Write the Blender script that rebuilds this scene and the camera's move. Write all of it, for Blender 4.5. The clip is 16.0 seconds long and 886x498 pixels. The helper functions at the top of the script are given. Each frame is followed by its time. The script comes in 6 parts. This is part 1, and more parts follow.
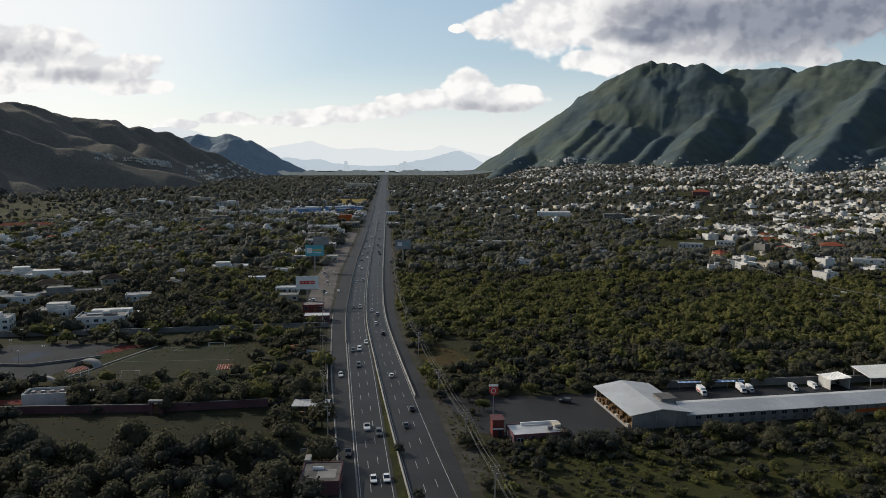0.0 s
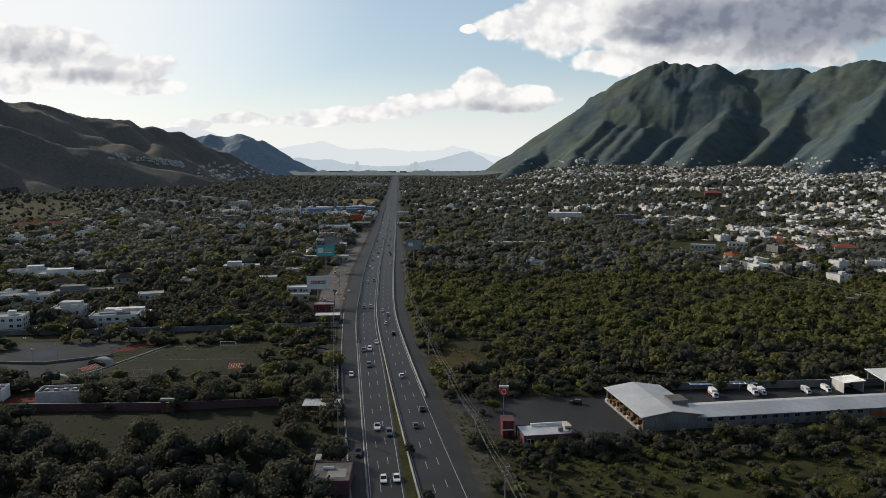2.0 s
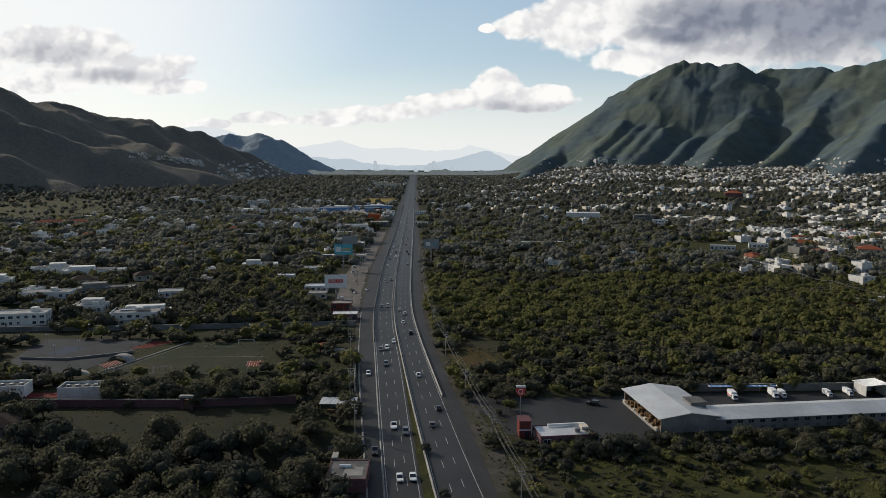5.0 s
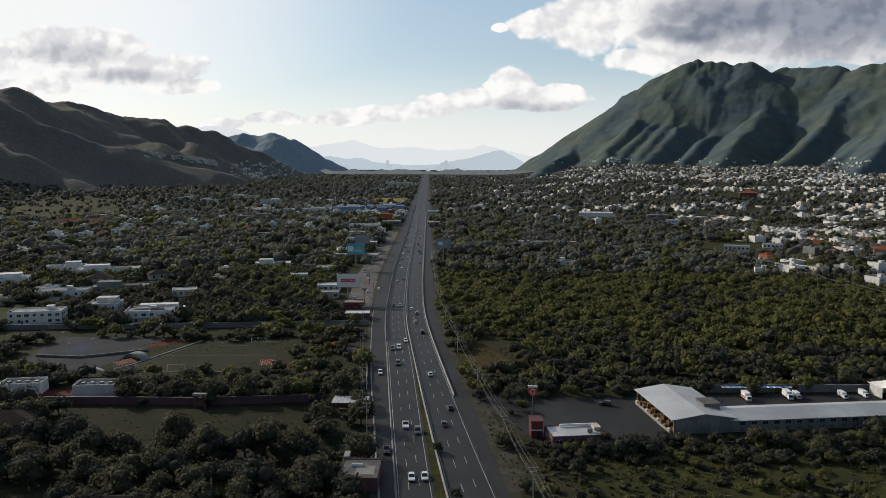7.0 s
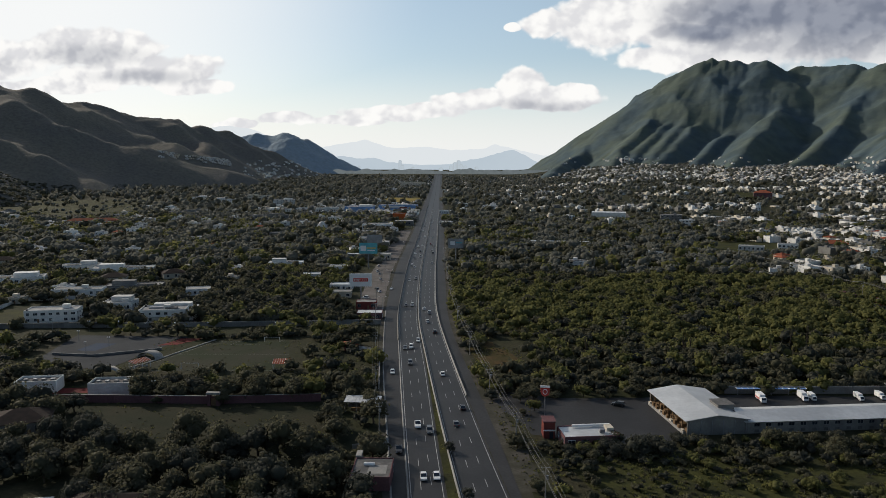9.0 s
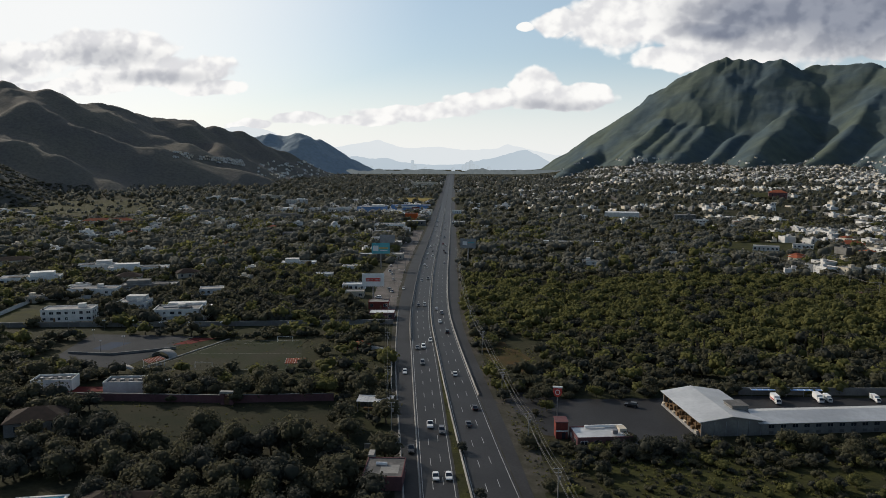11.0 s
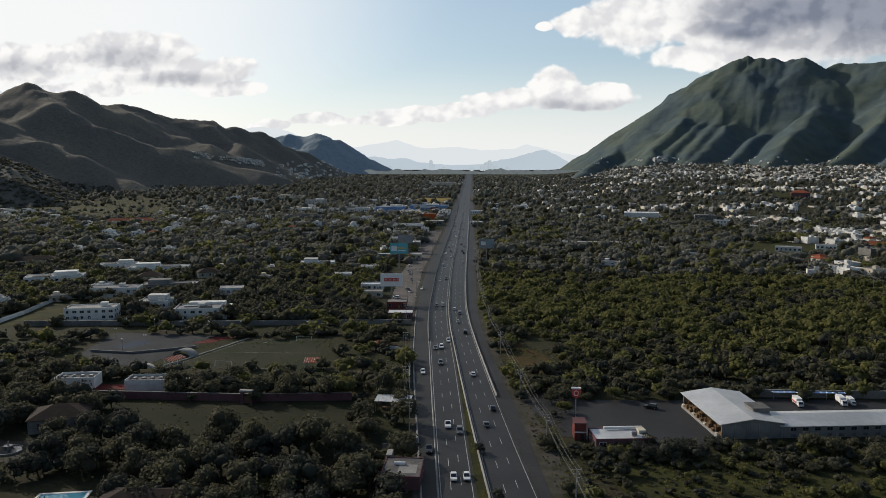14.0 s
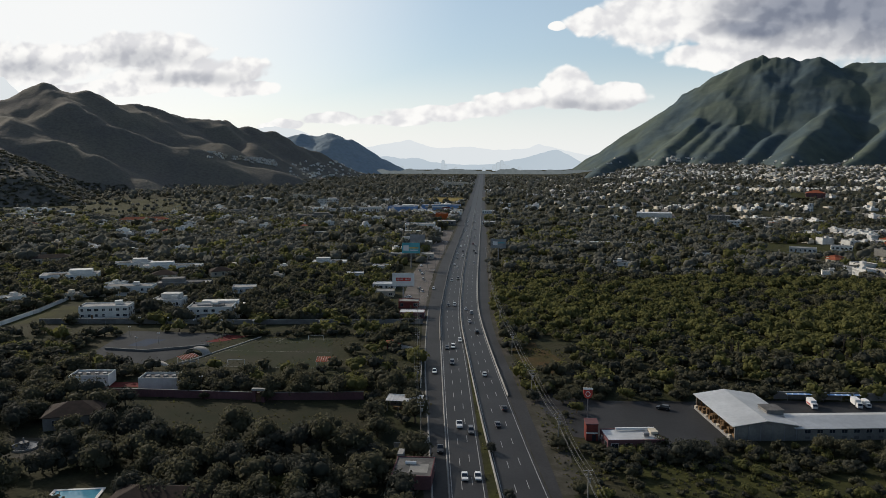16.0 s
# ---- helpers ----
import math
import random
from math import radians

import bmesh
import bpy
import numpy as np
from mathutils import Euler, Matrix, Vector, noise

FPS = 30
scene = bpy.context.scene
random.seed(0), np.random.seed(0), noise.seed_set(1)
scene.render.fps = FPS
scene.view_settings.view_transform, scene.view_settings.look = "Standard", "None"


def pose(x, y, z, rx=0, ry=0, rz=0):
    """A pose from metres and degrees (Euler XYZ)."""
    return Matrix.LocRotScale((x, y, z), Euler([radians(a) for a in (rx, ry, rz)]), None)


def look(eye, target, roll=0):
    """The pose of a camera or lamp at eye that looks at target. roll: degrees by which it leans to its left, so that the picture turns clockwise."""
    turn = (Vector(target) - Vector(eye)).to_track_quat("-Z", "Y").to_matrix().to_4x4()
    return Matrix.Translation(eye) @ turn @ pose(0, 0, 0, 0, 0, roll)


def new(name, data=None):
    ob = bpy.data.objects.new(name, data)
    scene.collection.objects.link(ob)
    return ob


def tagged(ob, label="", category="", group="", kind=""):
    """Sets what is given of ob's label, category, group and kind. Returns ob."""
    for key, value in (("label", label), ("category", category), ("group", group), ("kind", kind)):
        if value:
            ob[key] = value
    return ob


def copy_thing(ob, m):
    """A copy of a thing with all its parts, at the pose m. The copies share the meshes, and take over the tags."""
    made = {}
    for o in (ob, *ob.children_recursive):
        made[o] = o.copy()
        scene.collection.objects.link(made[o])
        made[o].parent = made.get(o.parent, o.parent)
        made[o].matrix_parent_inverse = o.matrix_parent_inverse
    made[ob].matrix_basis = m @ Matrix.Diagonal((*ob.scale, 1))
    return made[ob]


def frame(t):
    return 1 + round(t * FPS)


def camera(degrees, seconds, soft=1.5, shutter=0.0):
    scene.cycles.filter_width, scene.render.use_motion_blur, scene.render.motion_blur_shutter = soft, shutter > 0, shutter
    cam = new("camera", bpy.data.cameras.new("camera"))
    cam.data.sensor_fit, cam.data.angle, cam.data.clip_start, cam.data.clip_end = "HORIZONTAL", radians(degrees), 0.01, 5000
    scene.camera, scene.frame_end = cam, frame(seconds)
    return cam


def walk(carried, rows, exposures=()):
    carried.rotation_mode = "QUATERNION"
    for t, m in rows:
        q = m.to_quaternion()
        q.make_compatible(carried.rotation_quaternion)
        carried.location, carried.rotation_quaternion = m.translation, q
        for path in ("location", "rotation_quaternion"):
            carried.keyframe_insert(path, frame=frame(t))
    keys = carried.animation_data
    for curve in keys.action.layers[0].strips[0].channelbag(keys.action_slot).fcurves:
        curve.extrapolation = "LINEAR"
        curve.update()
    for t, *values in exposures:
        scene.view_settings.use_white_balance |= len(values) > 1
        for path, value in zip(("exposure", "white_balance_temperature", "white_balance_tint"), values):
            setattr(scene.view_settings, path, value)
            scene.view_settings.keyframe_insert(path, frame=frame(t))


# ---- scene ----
# camera: hovers at one point and turns slowly to the left
EYE_HEIGHT = 85.0
cam = camera(63.0, 16.0, soft=0.85)
TURNS = [(0, 0.0, -6.643, 0.0), (1, 0.424, -6.618, -0.056), (2, 0.867, -6.612, -0.113), (3, 1.325, -6.62, -0.164),
         (4, 1.794, -6.636, -0.207), (5, 2.273, -6.657, -0.238), (6, 2.757, -6.677, -0.255), (7, 3.245, -6.696, -0.257),
         (8, 3.736, -6.71, -0.245), (9, 4.227, -6.72, -0.221), (10, 4.717, -6.724, -0.189), (11, 5.205, -6.723, -0.152),
         (12, 5.691, -6.72, -0.118), (13, 6.175, -6.715, -0.092), (14, 6.655, -6.713, -0.083), (15, 7.133, -6.718, -0.101),
         (16, 7.61, -6.734, -0.157)]
EXPOSURE = 0.0
walk(cam, [(t, pose(0, 0, EYE_HEIGHT, 90 + pitch, roll, yaw)) for t, yaw, pitch, roll in TURNS], [(0, EXPOSURE), (16, EXPOSURE)])

# light: a low sun ahead and to the left, broken cumulus over a pale sky
SUN_AZ, SUN_EL = -54.0, 25.0          # degrees left of the +y axis, degrees above the ground
SUN_DIR = Vector((math.sin(radians(SUN_AZ)) * math.cos(radians(SUN_EL)), math.cos(radians(SUN_AZ)) * math.cos(radians(SUN_EL)), math.sin(radians(SUN_EL))))
sun = new("sun", bpy.data.lights.new("sun", "SUN"))
sun.data.energy, sun.data.angle, sun.data.color = 3.5, radians(0.6), (1.0, 0.90, 0.76)
sun.matrix_world = look((0, 0, 300), Vector((0, 0, 300)) - SUN_DIR)


class Nodes:
    """Short-hand for building a node tree."""

    def __init__(self, tree):
        self.tree = tree
        tree.nodes.clear()

    def add(self, kind, operation=None, use_clamp=None, interpolation_type=None, data_type=None, blend_type=None, sky_type=None, sun_disc=None):
        n = self.tree.nodes.new(kind)
        if operation:
            n.operation = operation
        if use_clamp:
            n.use_clamp = True
        if interpolation_type:
            n.interpolation_type = interpolation_type
        if data_type:
            n.data_type, n.blend_type = data_type, blend_type
        if sky_type:
            n.sky_type, n.sun_disc = sky_type, sun_disc
        return n

    def link(self, a, b):
        self.tree.links.new(a, b)

    def put(self, socket, v):
        if hasattr(v, "is_linked"):
            self.link(v, socket)
        else:
            socket.default_value = v

    def math(self, op, a, b=0.0, clamp=False):
        n = self.add("ShaderNodeMath", operation=op, use_clamp=clamp)
        self.put(n.inputs[0], a)
        self.put(n.inputs[1], b)
        return n.outputs[0]

    def vec(self, op, a, b=(0, 0, 0)):
        n = self.add("ShaderNodeVectorMath", operation=op)
        self.put(n.inputs[0], a)
        self.put(n.inputs[1], b)
        return n.outputs["Value"] if op in ("LENGTH", "DOT_PRODUCT") else n.outputs[0]

    def remap(self, v, a, b, c=0.0, d=1.0, smooth=True):
        n = self.add("ShaderNodeMapRange", interpolation_type="SMOOTHSTEP" if smooth else "LINEAR")
        self.put(n.inputs[0], v)
        for i, x in enumerate((a, b, c, d)):
            n.inputs[i + 1].default_value = x
        return n.outputs[0]

    def mix(self, f, a, b, blend="MIX"):
        n = self.add("ShaderNodeMix", data_type="RGBA", blend_type=blend)
        self.put(n.inputs[0], f)
        self.put(n.inputs[6], a if hasattr(a, "is_linked") else (*a, 1))
        self.put(n.inputs[7], b if hasattr(b, "is_linked") else (*b, 1))
        return n.outputs[2]

    def noise(self, v, scale, detail=3.0, rough=0.55, what="Fac"):
        n = self.add("ShaderNodeTexNoise")
        self.put(n.inputs["Vector"], v)
        n.inputs["Scale"].default_value, n.inputs["Detail"].default_value, n.inputs["Roughness"].default_value = scale, detail, rough
        return n.outputs[what]


world = bpy.data.worlds.new("world")
scene.world = world
world.use_nodes = True
W = Nodes(world.node_tree)
sky = W.add("ShaderNodeTexSky", sky_type="NISHITA", sun_disc=False)
sky.sun_elevation, sky.sun_rotation = radians(SUN_EL), radians(SUN_AZ)
sky.air_density, sky.dust_density, sky.ozone_density, sky.altitude = 1.0, 1.6, 1.0, 600
SKY = 0.10
way = W.add("ShaderNodeTexCoord").outputs["Generated"]
sep = W.add("ShaderNodeSeparateXYZ")
W.link(way, sep.inputs[0])
ahead = W.math("MAXIMUM", sep.outputs[1], 0.08)
comb = W.add("ShaderNodeCombineXYZ")
W.link(W.math("DIVIDE", sep.outputs[0], ahead), comb.inputs[0])
W.link(W.math("DIVIDE", sep.outputs[2], ahead), comb.inputs[1])
plane = comb.outputs[0]
wob = W.vec("SUBTRACT", W.noise(plane, 7.0, 4.0, 0.6, "Color"), (0.5, 0.5, 0.5))
puff = W.vec("ADD", plane, W.vec("MULTIPLY", wob, (0.05, 0.032, 0.0)))
# cloud banks: centre and half-width, centre and half-height, on the plane one unit ahead
BANKS = [(0.27, 0.15, 0.200, 0.080), (0.135, 0.075, 0.188, 0.052), (0.45, 0.20, 0.225, 0.085), (0.62, 0.22, 0.245, 0.070), (0.20, 0.13, 0.255, 0.08), (0.36, 0.16, 0.170, 0.045),
         (0.065, 0.035, 0.187, 0.022), (0.225, 0.07, 0.140, 0.020), (0.74, 0.12, 0.225, 0.05), (0.020, 0.013, 0.183, 0.007), (0.49, 0.05, 0.147, 0.018),
         (0.035, 0.040, 0.103, 0.026), (0.06, 0.085, 0.090, 0.019), (-0.045, 0.050, 0.085, 0.014), (-0.02, 0.035, 0.09, 0.016), (-0.12, 0.10, 0.071, 0.012), (-0.20, 0.06, 0.060, 0.008), (0.105, 0.035, 0.099, 0.012),
         (-0.58, 0.12, 0.160, 0.030), (-0.50, 0.13, 0.128, 0.024), (-0.43, 0.06, 0.110, 0.012), (-0.74, 0.12, 0.145, 0.035), (-0.9, 0.14, 0.16, 0.045), (-0.62, 0.10, 0.108, 0.012),
         (0.66, 0.06, 0.140, 0.018), (-0.29, 0.05, 0.062, 0.010), (-0.36, 0.04, 0.058, 0.008)]
SHADES = [(0.48, 0.22, 0.192, 0.054), (0.36, 0.13, 0.195, 0.040), (0.62, 0.20, 0.21, 0.055), (0.27, 0.06, 0.175, 0.014)]
SOFT_SHADES = [(-0.57, 0.11, 0.152, 0.020), (-0.49, 0.10, 0.122, 0.013), (-0.75, 0.1, 0.14, 0.02), (0.06, 0.09, 0.080, 0.011)]


def bank_field(at, banks):
    top = None
    for u, du, v, dv in banks:
        d = W.math("SUBTRACT", 1.0, W.vec("LENGTH", W.vec("MULTIPLY", W.vec("SUBTRACT", at, (u, v, 0)), (1 / du, 1 / dv, 0))))
        top = d if top is None else W.math("MAXIMUM", top, d)
    return top


def billow(at):
    """Cauliflower relief of a cumulus, two sizes of puffs."""
    total = None
    for scale, weight in ((20.0, 0.62), (47.0, 0.30), (110.0, 0.14)):
        v = W.add("ShaderNodeTexVoronoi")
        v.feature = "SMOOTH_F1"
        W.link(W.vec("ADD", at, W.vec("MULTIPLY", W.vec("SUBTRACT", W.noise(at, scale * 1.3, 2.0, 0.5, "Color"), (0.5, 0.5, 0.5)), (0.8 / scale, 0.8 / scale, 0))), v.inputs["Vector"])
        v.inputs["Scale"].default_value = scale
        h = W.math("MULTIPLY", W.math("SUBTRACT", 0.45, v.outputs["Distance"]), weight)
        total = h if total is None else W.math("ADD", total, h)
    return total


squash = W.vec("MULTIPLY", plane, (1.0, 1.25, 1.0))
relief = billow(squash)
toward = billow(W.vec("ADD", squash, (-0.010, 0.012, 0.0)))
field = bank_field(puff, BANKS)
thick = W.math("ADD", field, W.math("MULTIPLY", relief, 0.9))
front = W.remap(sep.outputs[1], 0.1, 0.3)
cover = W.math("MULTIPLY", W.remap(thick, 0.02, 0.22), front)
ruffle = W.math("MULTIPLY", W.math("SUBTRACT", W.noise(plane, 8.0, 5.0, 0.6), 0.5), 1.1)
shade = W.math("MAXIMUM", W.remap(W.math("ADD", bank_field(puff, SHADES), ruffle), -0.60, 0.70), W.remap(W.math("ADD", bank_field(puff, SOFT_SHADES), ruffle), -0.15, 0.85, 0.0, 0.50))
lit = W.remap(W.math("SUBTRACT", relief, toward), -0.14, 0.12)
body = W.mix(shade, W.mix(lit, (0.74, 0.74, 0.76), (0.98, 0.97, 0.95)), W.mix(lit, (0.20, 0.225, 0.29), (0.30, 0.325, 0.39)))
ahead_half = W.remap(sep.outputs[1], -0.25, 0.55, 0.22, 1.0)
low_half = W.remap(sep.outputs[2], 0.25, 0.6, 1.0, 0.2)
# unseen sky overhead and behind is dimmed to cut fill light on the foreground
dome = W.math("MULTIPLY", W.remap(sep.outputs[1], -0.35, 0.5, 0.085, SKY), W.remap(sep.outputs[2], 0.35, 0.75, 1.0, 0.9))
blue_sky = W.add("ShaderNodeVectorMath", operation="SCALE")
W.link(sky.outputs[0], blue_sky.inputs[0])
W.link(dome, blue_sky.inputs["Scale"])
air = W.mix(W.math("MULTIPLY", W.math("MULTIPLY", ahead_half, low_half), 0.32), blue_sky.outputs[0], (0.62, 0.80, 0.90))
# bright thin veil low over the valley and round the sun
sunward = W.vec("DOT_PRODUCT", way, tuple(SUN_DIR))
veil = W.math("MAXIMUM", W.remap(sunward, 0.66, 0.93, 0.0, 0.97), W.math("MULTIPLY", ahead_half, W.remap(W.math("ABSOLUTE", sep.outputs[2]), 0.0, 0.15, 0.85, 0.0)))
haze = W.mix(veil, air, (0.92, 0.93, 0.93))
out = W.mix(cover, haze, body)
bg = W.add("ShaderNodeBackground")
W.link(out, bg.inputs[0])
bg.inputs[1].default_value = 1.0
W.link(bg.outputs[0], W.add("ShaderNodeOutputWorld").inputs[0])

# ---------------------------------------------------------------- materials


def mat(name, base, other=None, scale=0.5, fine=6.0, rough=0.85, bump=0.0, metal=0.0, spread=0.0, through_light=0.0, stain=0.25):
    """A surface with two scales of variation in world metres. other: its second colour; spread: change from piece to piece."""
    m = bpy.data.materials.new(name)
    m.use_nodes = True
    n = Nodes(m.node_tree)
    at = n.add("ShaderNodeNewGeometry").outputs["Position"]
    other = other or tuple(c * 0.7 for c in base)
    big, small = n.noise(at, scale, 4.0), n.noise(at, fine, 3.0)
    col = n.mix(n.remap(big, 0.35, 0.65), base, other)
    col = n.mix(n.remap(small, 0.3, 0.75, 0.0, stain), col, tuple(c * 0.45 for c in base))
    if spread:
        rnd = n.add("ShaderNodeObjectInfo").outputs["Random"]
        hsv = n.add("ShaderNodeHueSaturation")
        n.link(col, hsv.inputs["Color"])
        n.link(n.remap(rnd, 0, 1, 1 - spread, 1 + spread, False), hsv.inputs["Value"])
        col = hsv.outputs[0]
    b = n.add("ShaderNodeBsdfPrincipled")
    n.link(col, b.inputs["Base Color"])
    b.inputs["Roughness"].default_value, b.inputs["Metallic"].default_value = rough, metal
    b.inputs["Specular IOR Level"].default_value = 0.05 if rough > 0.72 else 0.08 if rough > 0.5 else 0.5
    if bump:
        bn = n.add("ShaderNodeBump")
        bn.inputs["Strength"].default_value, bn.inputs["Distance"].default_value = 0.6, bump
        n.link(small, bn.inputs["Height"])
        n.link(bn.outputs[0], b.inputs["Normal"])
    last = b.outputs[0]
    if through_light:
        tr = n.add("ShaderNodeBsdfTranslucent")
        n.link(n.mix(0.5, col, tuple(min(1, c * 1.6) for c in base)), tr.inputs[0])
        mx = n.add("ShaderNodeMixShader")
        mx.inputs[0].default_value = through_light
        n.link(last, mx.inputs[1])
        n.link(tr.outputs[0], mx.inputs[2])
        last = mx.outputs[0]
    n.link(last, n.add("ShaderNodeOutputMaterial").inputs[0])
    return m


